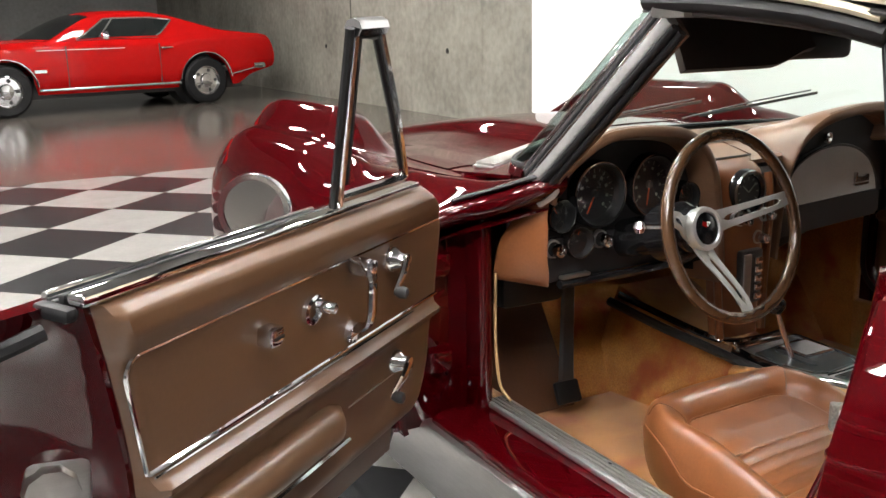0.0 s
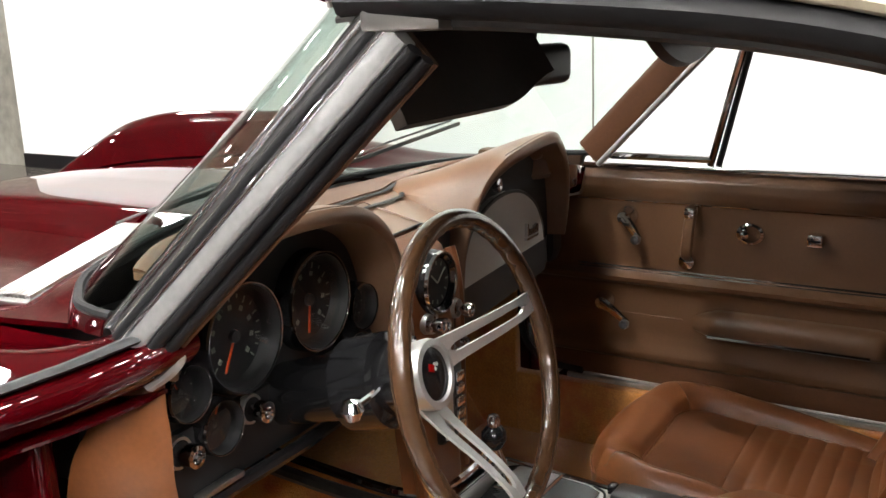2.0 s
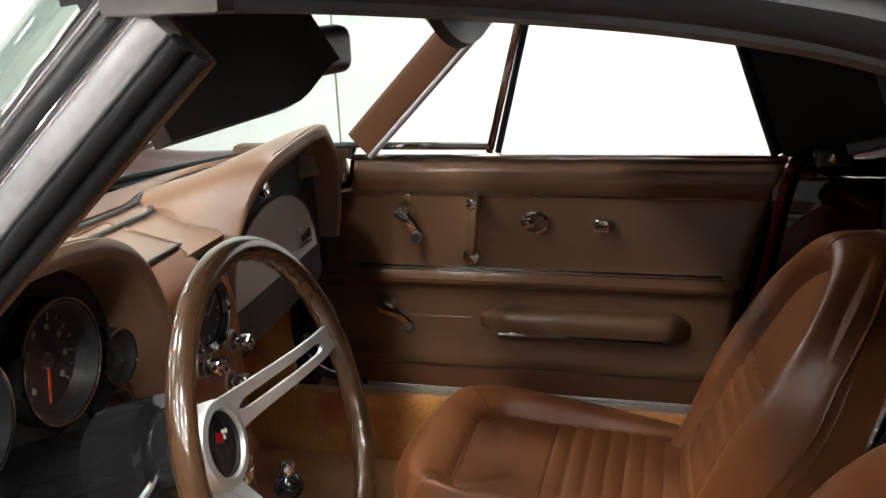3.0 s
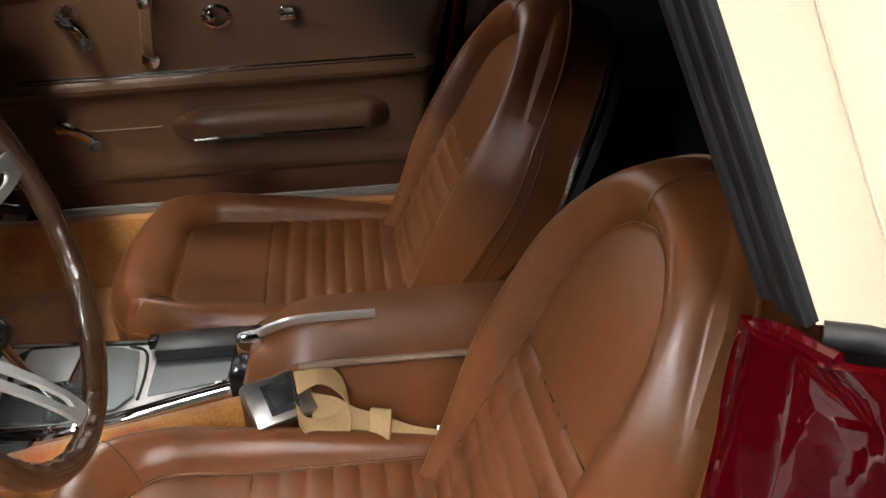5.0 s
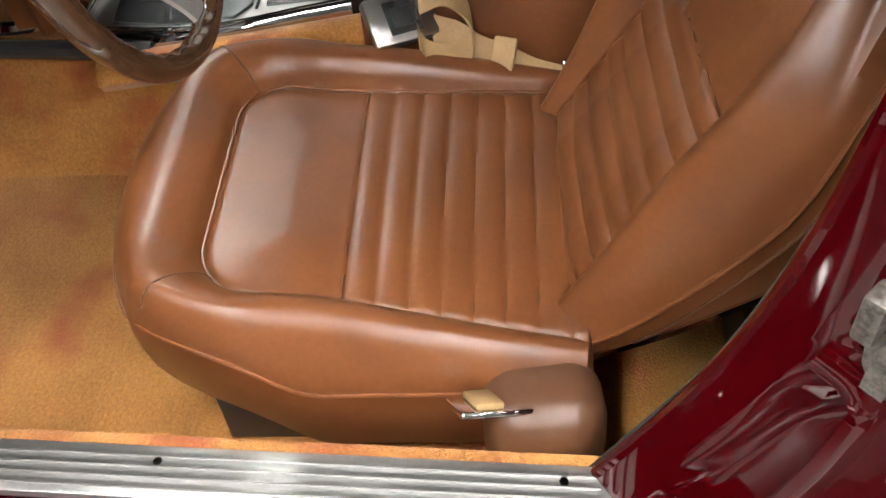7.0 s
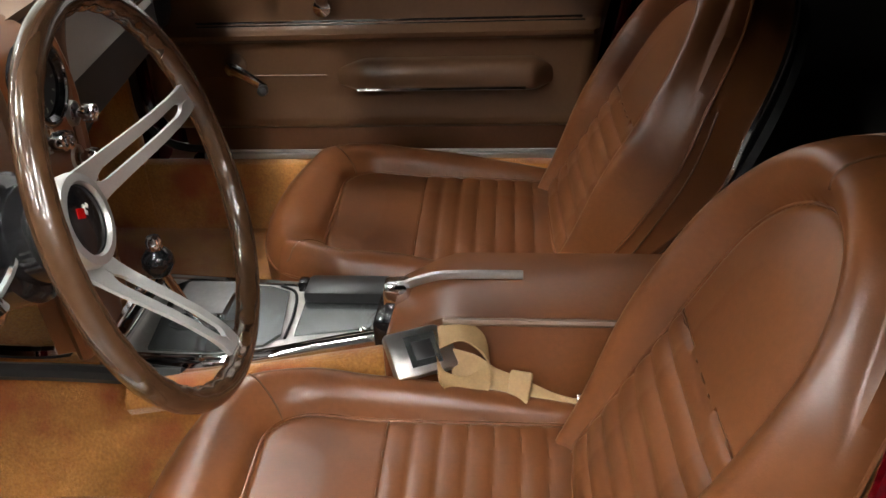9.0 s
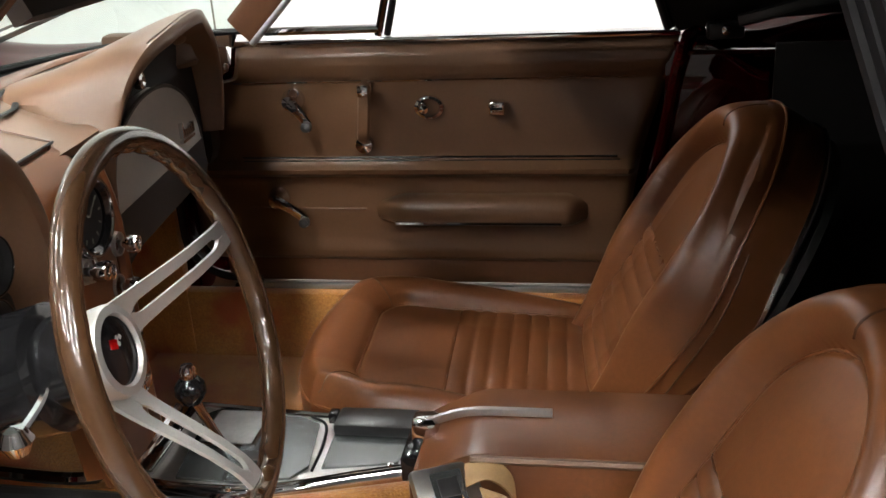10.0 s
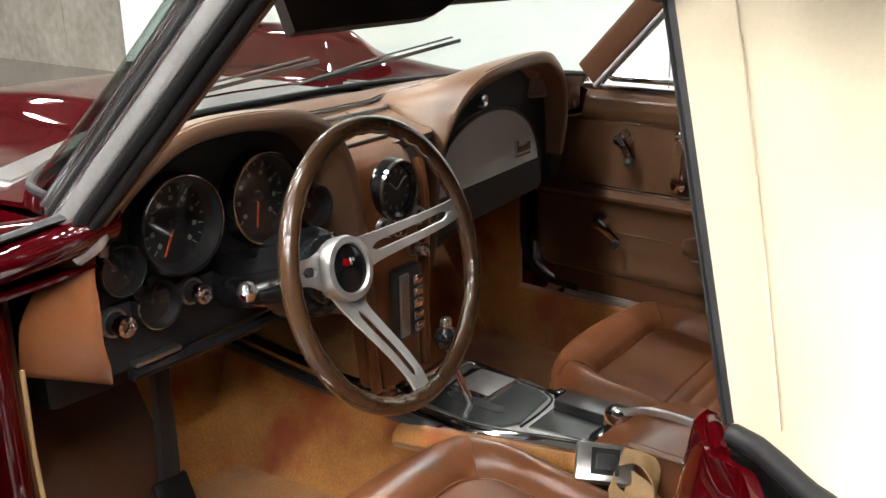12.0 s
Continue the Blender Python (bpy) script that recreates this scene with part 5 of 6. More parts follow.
SEAMS = [-0.012 - PITCH * k for k in range(8)]


def groove(d, w):
    return math.exp(-(d / w) ** 2)


def bucket_seat(at, label):
    seat = thing("bucket_seat", label, "car seat", at, "bucket seats")
    # cushion: x across, y forward, origin at the floor under the cushion's middle
    W, LF, LR = 0.228, 0.232, 0.250
    HALF, FRONT, ROUND = 0.156, 0.128, 0.062
    def insert_gap(x, y):
        """How far a place lies outside the sunken insert, negative inside it."""
        qx, qy = abs(x) - (HALF - ROUND - 0.10 * min(0.0, y)), y - (FRONT - ROUND)
        return math.hypot(max(qx, 0.0), max(qy, 0.0)) + min(max(qx, qy), 0.0) - ROUND
    def fall(y):
        return 0.186 + 0.125 * (y + 0.03)
    def cushion(u, v):
        a, b = (u - 0.5) * 2, (v - 0.5) * 2
        sa, sb = squircle(a, b, 0.80 if b > 0 else 0.18)
        x, y = sa * W, sb * (LF if sb > 0 else LR)
        d = insert_gap(x, y)
        z = fall(y)
        if d < 0:
            z += 0.006 * min(1.0, -d / 0.08)
            if y < SEAMS[0]:
                q = (SEAMS[0] - y) / PITCH
                z += 0.0050 * (abs(math.sin(math.pi * q)) ** 0.42 - 0.8) * min(1.0, -d / 0.006)
        else:
            rim_far = 0.072 + 0.034 * step(0.02, 0.12, y)
            t = min(1.0, d / rim_far)
            rise = lerp(0.018, 0.036, step(-0.24, 0.05, y)) * lerp(1.0, 0.62, step(0.06, 0.15, y) * (1 - step(0.10, 0.19, abs(x))))
            z += rise * math.sin(math.pi * t ** 0.80) ** 0.85
        z -= 0.0045 * groove(d, 0.0045)
        rho = max(abs(a), abs(b)) if b > 0 else max(abs(a), abs(b) * 0.9)
        z -= 0.022 * (max(0.0, rho - 0.86) / 0.14) ** 2.0
        return Vector((x, y, z))
    bm = bmesh.new()
    n = 144
    vv = [[bm.verts.new(cushion(i / n, j / n)) for j in range(n + 1)] for i in range(n + 1)]
    for i in range(n):
        for j in range(n):
            bm.faces.new((vv[i][j], vv[i + 1][j], vv[i + 1][j + 1], vv[i][j + 1]))
    border = [vv[i][0] for i in range(n)] + [vv[n][j] for j in range(n)] + [vv[i][n] for i in range(n, 0, -1)] + [vv[0][j] for j in range(n, 0, -1)]
    prev = border
    for dz, gr in ((0.012, 1.014), (0.032, 1.024), (0.060, 1.020), (0.095, 1.0), (0.128, 0.96)):
        ring = [bm.verts.new((b.co.x * gr, b.co.y * gr, max(0.03, b.co.z - dz))) for b in border]
        for i in range(len(border)):
            j = (i + 1) % len(border)
            bm.faces.new((prev[i], prev[j], ring[j], ring[i]))
        prev = ring
    bm.faces.new(prev)
    part("cushion", bm, LEATHER, seat, "saddle leather cushion with cross pleats")
    # seams
    def along(f, ts):
        return [f(t) for t in ts]
    def edge_line(rad, dz):
        pts = []
        for th in np.linspace(-0.25 * math.pi, 1.25 * math.pi, 60):
            c, s_ = math.cos(th), math.sin(th)
            k = 1 / max(abs(c), abs(s_))
            a, b = c * k, s_ * k
            p = cushion((a + 1) / 2, (b + 1) / 2)
            pts.append(Vector((p.x * rad, p.y * rad, p.z + dz)))
        return pts
    part("piping", tube(bmesh.new(), edge_line(1.021, -0.020), 0.0022, 6), LEATHER, seat)
    def lay(x, y, up=0.0012):
        """A point on the cushion's skin over a place of the plan."""
        u = v = 0.5
        for _ in range(12):
            p = cushion(u, v)
            u = min(1.0, max(0.0, u + (x - p.x) / (2 * W)))
            v = min(1.0, max(0.0, v + (y - p.y) / (LF + LR)))
        return cushion(u, v) + Vector((0, 0, up))
    def half_at(y):
        return HALF - 0.10 * min(0.0, y)
    loop = [(-half_at(y), y) for y in np.linspace(-0.235, FRONT - ROUND, 14)]
    loop += [(-(HALF - ROUND) - ROUND * math.cos(t), FRONT - ROUND + ROUND * math.sin(t)) for t in np.linspace(0.15, math.pi / 2, 9)]
    loop += [(x, FRONT) for x in np.linspace(-(HALF - ROUND) + 0.02, HALF - ROUND - 0.02, 8)]
    loop += [(HALF - ROUND + ROUND * math.sin(t), FRONT - ROUND + ROUND * math.cos(t)) for t in np.linspace(0.0, math.pi / 2 - 0.15, 9)]
    loop += [(half_at(y), y) for y in np.linspace(FRONT - ROUND, -0.235, 14)]
    part("insert_piping", tube(bmesh.new(), [lay(x, y, 0.0022) for x, y in loop], 0.0019, 6), LEATHER, seat)
    for y in SEAMS[:7]:
        part("pleat_seam", tube(bmesh.new(), [lay(a * (half_at(y) - 0.003), y, 0.0006) for a in np.linspace(-1, 1, 26)], 0.0011, 5), LEATHER_DARK, seat)
    for sx in (-1, 1):
        part("corner_seam", tube(bmesh.new(), [lay(sx * lerp(0.138, 0.190, t), lerp(0.110, 0.168, t), 0.0004) for t in np.linspace(0, 1, 12)], 0.0012, 5), LEATHER_DARK, seat)
    # backrest, leaning back; built upright in its own frame
    LIFT = 0.070
    bk = pose(0.0, -0.204, 0.095, 31, 0, 2)
    HB = 0.565
    TIE = 0.0318
    def oval(x, z):
        """Signed distance, roughly, outside the insert of the back: straight sides under a round top."""
        half = table([(0.0, 0.128), (0.22, 0.126), (0.40, 0.122)], z)
        if z < 0.30:
            return abs(x) - half
        return (math.hypot(x / 0.123, (z - 0.30) / 0.122) - 1) * 0.122
    def back(u, v):
        a, b = (u - 0.5) * 2, (v - 0.5) * 2
        sa, sb = squircle(a, b, 0.95 if b > 0 else 0.04)
        z = HB * (0.5 + 0.5 * sb)
        x = sa * table([(0, 0.152), (0.25, 0.184), (0.55, 0.207), (1.0, 0.196)], z / HB)
        h = z - LIFT
        d = oval(x, h)
        y = 0.018
        if d < 0:
            y += 0.005 * min(1.0, -d / 0.06)
            if h < 0.228:
                y += 0.0060 * (abs(math.sin(math.pi * (0.228 - h) / TIE)) ** 0.42 - 0.8) * min(1.0, -d / 0.006)
        else:
            t = min(1.0, d / lerp(0.050, 0.088, step(0.0, 0.25, h)))
            y += lerp(0.016, 0.034, step(0.02, 0.20, h)) * math.sin(math.pi * t ** 0.78) ** 0.85
        y -= 0.0045 * groove(d, 0.0045)
        rho = min(1.0, (a ** 4 + max(0.0, b) ** 4) ** 0.25)
        y -= 0.026 * (max(0.0, rho - 0.78) / 0.22) ** 2.2
        return Vector((x, y, z))
    bm = bmesh.new()
    vv = [[bm.verts.new(back(i / n, j / n)) for j in range(n + 1)] for i in range(n + 1)]
    for i in range(n):
        for j in range(n):
            bm.faces.new((vv[i][j], vv[i + 1][j], vv[i + 1][j + 1], vv[i][j + 1]))
    border = [vv[i][0] for i in range(n)] + [vv[n][j] for j in range(n)] + [vv[i][n] for i in range(n, 0, -1)] + [vv[0][j] for j in range(n, 0, -1)]
    prev = border
    def deep(z):
        return lerp(0.36, 1.0, step(0.03, 0.33, z))
    cz = HB * 0.5
    for dy, gr in ((0.010, 1.018), (0.036, 1.034), (0.086, 1.022)):
        ring = [bm.verts.new((b.co.x * gr, min(b.co.y, 0.012) - dy * deep(b.co.z), cz + (b.co.z - cz) * gr)) for b in border]
        for i in range(len(border)):
            j = (i + 1) % len(border)
            bm.faces.new((prev[i], prev[j], ring[j], ring[i]))
        prev = ring
    bm.faces.new(prev)
    br = part("backrest", bm, LEATHER, seat, "saddle leather backrest with pleated lower insert", at=bk)
    def rim(gr, dy):
        return [Vector((b[0] * gr, min(b[1], 0.012) - dy * deep(b[2]), cz + (b[2] - cz) * gr)) for b in
                [tuple(back(0.0, t)) for t in np.linspace(0.02, 1, 24)] + [tuple(back(t, 1.0)) for t in np.linspace(0.04, 0.96, 20)] + [tuple(back(1.0, t)) for t in np.linspace(1, 0.02, 24)]]
    part("back_piping", tube(bmesh.new(), rim(1.032, 0.018), 0.0024, 6), LEATHER, br)
    part("chrome_edge", tube(bmesh.new(), rim(1.025, 0.086), 0.0050, 6), CHROME, br, "thin chrome edge of the seat shell")
    shell = bmesh.new()
    def sh(u, v):
        p = back(u, v)
        a = (u - 0.5) * 2
        return Vector((p.x * 1.0, -0.096 * deep(p.z) - 0.008 - 0.028 * (1 - a * a) * math.sin(math.pi * min(1, v * 1.0 + 0.02)), cz + (p.z - cz) * 1.0))
    part("seat_shell", sheet(shell, sh, 24, 24, 0.012), BLACK, br, "black moulded seat back shell")
    for s in (-1, 1):
        part("hinge_bar", B(s * 0.224 - 0.006, s * 0.224 + 0.006, -0.116, -0.080, 0.02, 0.30, bevel=0.004), GLOSSBLACK, br, "black hinge bar with bright bolts")
        for z in (0.10, 0.285):
            part("bolt", turned(bmesh.new(), [(0.001, 0), (0.009, 0), (0.009, 0.006), (0.006, 0.009), (0.001, 0.009)], 12, pose(s * 0.230, -0.098, z, 0, 90 * s, 0)), CHROME, br)
    part("release_catch", B(0.204, 0.224, -0.116, -0.070, 0.290, 0.320, bevel=0.006), GLOSSBLACK, br)
    def press(x, z, out=0.0012):
        u = v = 0.5
        for _ in range(12):
            p = back(u, v)
            u = min(1.0, max(0.0, u + (x - p.x) / 0.42))
            v = min(1.0, max(0.0, v + (z - p.z) / HB))
        return back(u, v) + Vector((0, out, 0))
    for k in range(7):
        z = 0.228 - TIE * k
        w = table([(0.0, 0.128), (0.22, 0.126)], z) - 0.003
        part("pleat_seam", tube(bmesh.new(), [press(a * w, z + LIFT, 0.0008) for a in np.linspace(-1, 1, 24)], 0.0011, 5), LEATHER_DARK, br)
    edge = [(-table([(0.0, 0.128), (0.22, 0.126), (0.40, 0.122)], z), z) for z in np.linspace(0.01, 0.30, 14)]
    edge += [(-0.123 * math.cos(t), 0.30 + 0.122 * math.sin(t)) for t in np.linspace(0.15, math.pi - 0.15, 24)]
    edge += [(table([(0.0, 0.128), (0.22, 0.126), (0.40, 0.122)], z), z) for z in np.linspace(0.30, 0.01, 14)]
    part("insert_piping", tube(bmesh.new(), [press(x, z + LIFT, 0.0022) for x, z in edge], 0.0019, 6), LEATHER, br)
    part("top_seam", tube(bmesh.new(), [back(0.5, b) + Vector((0, 0.0005, 0)) for b in np.linspace(0.90, 1.0, 8)], 0.0016, 5), LEATHER_DARK, br)
    for s in (-1, 1):
        part("side_seam", tube(bmesh.new(), [Vector((p.x * 1.040, p.y - 0.034, p.z)) for p in (back(0.5 + 0.5 * s, t) for t in np.linspace(0.05, 0.80, 20))], 0.0016, 5), LEATHER_DARK, br)
    for s in (-1, 1):
        part("seat_track", B(s * 0.17 - 0.02, s * 0.17 + 0.02, -0.24, 0.13, 0.0, 0.085, bevel=0.006), BLACK, seat)
    return seat


DRIVER = bucket_seat(pose(-0.327, -0.19, 0.2, 0, 0, 3), "saddle brown leather bucket seat, pleated, on the driver's side")
PASSENGER = copy_thing(DRIVER, pose(0.338, -0.150, 0.2, 0, 0, 3))
tagged(PASSENGER, "saddle brown leather bucket seat, pleated, beside the closed door")


def belts():
    b = thing("seat_belt", "tan webbing seat belt with square chrome buckle lying beside the tunnel", "seat belt", pose(0, 0, 0))
    m = pose(-0.092, -0.224, 0.430, 6, -38, 28)
    bk = part("buckle", B(-0.030, 0.030, -0.042, 0.042, -0.009, 0.009, bevel=0.005, m=m), STEEL, b, "brushed steel buckle")
    part("release_button", B(-0.012, 0.012, -0.013, 0.013, 0.009, 0.012, bevel=0.002, m=m), BLACK, bk)
    part("buckle_frame", B(-0.020, 0.020, -0.020, 0.020, 0.0085, 0.0105, m=m), GREYGREEN, bk)
    def ribbon(pts, wide, n=30, half=0.021):
        w = Vector(wide).normalized() * half
        c = curve(pts, n)
        return sheet(bmesh.new(), lambda u, v: c[round(u * n)] + w * (2 * v - 1) + Vector((0, 0, 0.002 * math.sin(9 * u + 4 * v))), n, 4, 0.0024)
    part("strap", ribbon([(-0.082, -0.245, 0.446), (-0.080, -0.275, 0.455), (-0.086, -0.303, 0.436), (-0.104, -0.308, 0.408), (-0.122, -0.285, 0.400), (-0.124, -0.258, 0.408), (-0.112, -0.246, 0.420)], (0.75, 0.15, 0.40), half=0.016), STRAP, b)
    part("strap", ribbon([(-0.092, -0.262, 0.418), (-0.098, -0.290, 0.412), (-0.108, -0.318, 0.396), (-0.113, -0.350, 0.388), (-0.118, -0.385, 0.374), (-0.122, -0.425, 0.362)], (0.6, 0.0, 0.78), half=0.017), STRAP, b)
    part("slider", B(-0.022, 0.022, -0.014, 0.014, -0.004, 0.005, bevel=0.003, m=pose(-0.114, -0.345, 0.394, 0, -52, -14)), STRAP, b)
    part("anchor", B(-0.010, 0.010, -0.012, 0.012, -0.003, 0.003, bevel=0.002, m=pose(-0.112, -0.425, 0.376, 10, -60, 0)), CHROME, b)
    r = thing("belt_retractor", "brown plastic belt retractor with steel tongue by the sill", "seat belt", pose(0, 0, 0))
    part("cover", B(-0.045, 0.045, -0.055, 0.055, -0.045, 0.05, bevel=0.032, seg=5, m=pose(-0.560, -0.402, 0.325, 0, 12, 8)), LEATHER_DARK, r, "brown moulded retractor cover")
    tg = part("tongue", B(-0.022, 0.022, -0.036, 0.030, -0.003, 0.003, bevel=0.002, m=pose(-0.578, -0.352, 0.372, 20, 35, 30)), CHROME, r, "steel belt tongue")
    part("tongue_grip", B(-0.020, 0.020, -0.01, 0.016, 0.003, 0.010, bevel=0.003, m=pose(-0.578, -0.352, 0.372, 20, 35, 30)), STRAP, tg)


belts()


def JAMB(z):
    return table([(0.33, -0.428), (0.41, -0.468), (0.522, -0.521), (0.642, -0.554), (0.775, -0.577), (0.862, -0.591)], z)


def jamb_point(s, x, z):
    """The door-shut face: a bright flange at its inner edge, then a recessed field running out and back."""
    wide = 0.034 + 0.016 * groove(z - 0.585, 0.030)
    sunk = 0.020 * step(wide, wide + 0.008, x - 0.628) * (1 - step(0.20, 0.245, x - 0.628))
    y = JAMB(z) - table([(0.628, 0.0), (0.69, 0.045), (0.78, 0.095), (0.89, 0.175)], x) - sunk
    return Vector((s * x, y + (0.06 if s > 0 else 0.0), z))


def body_rear():
    """Rear quarters with the door jamb, the deck behind the seats."""
    rear_x = lambda z: table([(0.30, 0.80), (0.45, 0.868), (0.58, 0.889), (0.66, 0.882), (0.74, 0.862), (0.80, 0.822), (0.845, 0.760)], z)
    flange_x = lambda z: 0.628 - 0.022 * step(0.72, 0.85, z)
    for s in (-1, 1):
        def quarter(u, v):
            # u runs from the rocker up the side and over the top to the canvas; v from the door shut line to the tail
            if u < 0.7:
                z = lerp(0.30, 0.845, (u / 0.7) ** 0.9)
                x = rear_x(z)
            else:
                k = (u - 0.7) / 0.3
                z = 0.845 - 0.035 * math.sin(math.pi * 0.5 * k)
                x = lerp(0.760, 0.640, k)
            start = jamb_point(s, min(x, 0.889), min(z, 0.842)).y
            y = lerp(start, -2.1, v)
            bulge = math.exp(-((y + 1.25) / 0.42) ** 2) * step(0.0, 0.12, v)
            z += 0.085 * bulge * step(0.62, 0.86, z) * (1 - step(0.80, 1.0, u))
            return Vector((s * (x + 0.018 * bulge * step(0.4, 0.7, z)), y, z))
        part("rear_quarter", sheet(bmesh.new(), quarter, 60, 60, 0.006), PAINT, CAR)
        j = part("door_jamb", sheet(bmesh.new(), lambda u, v: jamb_point(s, lerp(flange_x(lerp(0.345, 0.842, v)), rear_x(lerp(0.345, 0.842, v)), u), lerp(0.345, 0.842, v)), 60, 30, 0.008), PAINT, CAR, "candy red door jamb with latch striker")
        # black lining instead of saddle brown: the dimness behind the seats, coloured in
        part("quarter_trim", sheet(bmesh.new(), lambda u, v: Vector((s * (0.626 - 0.006 * u), lerp(-0.68 if s > 0 else JAMB(lerp(0.30, 0.825, v)) - 0.004, -1.15, u), lerp(0.30, 0.825, v))), 10, 14, 0.008), LINING, CAR, "rear side trim, blackened for the shade behind the seats")
        part("jamb_flange", tube(bmesh.new(), curve([(s * (flange_x(z) + 0.002), JAMB(z) + (0.06 if s > 0 else 0.0) - 0.004, z) for z in (0.36, 0.46, 0.56, 0.66, 0.76, 0.80)] + [(s * 0.612, JAMB(0.83) + (0.06 if s > 0 else 0.0) - 0.006, 0.832), (s * 0.626, JAMB(0.84) + (0.06 if s > 0 else 0.0) - 0.014, 0.842), (s * 0.66, JAMB(0.84) + (0.06 if s > 0 else 0.0) - 0.034, 0.843)], 40), 0.006 if s < 0 else 0.010, 8), PAINT, j)
        ridge = [jamb_point(s, x, z) + Vector((0, 0.004, 0)) for x, z in ((0.690, 0.815), (0.725, 0.79), (0.755, 0.75), (0.79, 0.68), (0.81, 0.60))]
        part("jamb_ridge", tube(bmesh.new(), curve(ridge, 24), 0.011, 8, flat=0.7), PAINT, j)
        if s < 0:
            low = [jamb_point(s, x, z) + Vector((0, 0.004, 0)) for x, z in ((0.668, 0.592), (0.69, 0.575), (0.70, 0.53), (0.71, 0.44))]
            part("jamb_ridge", tube(bmesh.new(), curve(low, 16), 0.012, 8, flat=0.7), PAINT, j)
            at = pose(-0.690, -0.606, 0.628, 0, 0, 48) @ Matrix.Scale(0.82, 4)
            disc = [(-0.010, -0.054), (0.010, -0.050), (0.022, -0.030), (0.026, 0.0), (0.024, 0.028), (0.012, 0.050), (-0.006, 0.056), (-0.022, 0.044), (-0.030, 0.020), (-0.031, -0.010), (-0.026, -0.036)]
            st = part("striker_plate", prism(bmesh.new(), disc, -0.006, 0.006, "y", 0.003), CASTING, j, "worn cast metal striker plate", at=at)
            part("striker_rack", prism(bmesh.new(), [(-0.004, -0.044), (0.014, -0.042), (0.014, 0.000), (0.006, 0.022), (-0.008, 0.026), (-0.012, 0.010), (-0.004, -0.002)], 0.005, 0.017, "y", 0.002), CASTING, st)
            for k in range(4):
                part("striker_tooth", B(-0.012, -0.002, 0.006, 0.016, -0.036 + 0.010 * k, -0.030 + 0.010 * k, bevel=0.0015), CASTING, st)
            part("striker_guard", B(0.016, 0.034, -0.004, 0.022, 0.004, 0.050, bevel=0.004), CASTING, st)
            for x, z in ((-0.018, 0.034), (0.004, 0.040), (-0.020, -0.030)):
                part("striker_bolt", turned(bmesh.new(), [(0.001, 0), (0.007, 0), (0.006, 0.005), (0.001, 0.006)], 10, pose(x, 0.006, z, -90)), STEEL, st)
            part("lower_bumper", B(-0.012, 0.012, -0.006, 0.010, -0.014, 0.014, bevel=0.004, m=pose(-0.725, -0.625, 0.545, 0, 0, 48)), CASTING, j)
    def lock_pillar(u, v):
        top = 0.818 - 0.05 * step(0.35, 1.0, u)
        return Vector((0.650 - 0.016 * u + 0.010 * step(0.85, 1.0, v), lerp(-0.505, -0.675, u), lerp(0.35, top, v)))
    lp = part("lock_pillar", sheet(bmesh.new(), lock_pillar, 16, 24, 0.006), PAINT, CAR, "candy red inner lock pillar")
    part("pillar_roll", tube(bmesh.new(), [lock_pillar(u, 1.0) for u in np.linspace(0, 1, 20)], 0.006, 8), PAINT, lp)
    part("top_latch", B(-0.012, 0.012, -0.03, 0.03, -0.014, 0.014, bevel=0.004, m=pose(0.640, -0.60, 0.845, 0, 0, 10)), BLACK, CAR, "black folding-top latch with bright bolt")
    part("latch_bolt", turned(bmesh.new(), [(0.001, 0), (0.010, 0), (0.008, 0.006), (0.001, 0.007)], 12, pose(0.626, -0.60, 0.847, 0, -90, 0)), CHROME, CAR)
    part("top_arm", tube(bmesh.new(), curve([(0.635, -0.62, 0.86), (0.60, -0.80, 0.90), (0.56, -1.05, 0.88)], 14), 0.011, 8, flat=0.5), BLACK, CAR)
    part("rear_deck", sheet(bmesh.new(), lambda u, v: Vector((lerp(-0.62, 0.62, u), lerp(-1.15, -2.1, v), 0.865 - 0.06 * v)), 12, 12, 0.012), PAINT, CAR)
    part("tail", B(-0.86, 0.86, -2.16, -2.10, 0.25, 0.80, bevel=0.04), PAINT, CAR)
    for s in (-1, 1):
        for y in (1.30, -1.19):
            m = pose(s * 0.76, y, 0.33, 0, 90 * s, 0)
            w = part("wheel", turned(bmesh.new(), [(0.20, -0.1), (0.30, -0.1), (0.33, -0.07), (0.33, 0.07), (0.30, 0.1), (0.20, 0.1)], 40, m), RUBBER, CAR, "road wheel with black tyre")
            part("rim", turned(bmesh.new(), [(0.21, -0.05), (0.21, 0.09), (0.17, 0.05), (0.05, 0.07), (0.002, 0.07)], 32, m), CHROME, w)
    part("chassis", B(-0.70, 0.70, -2.0, 1.95, 0.14, 0.168), BLACK, CAR, smooth=False)


body_rear()


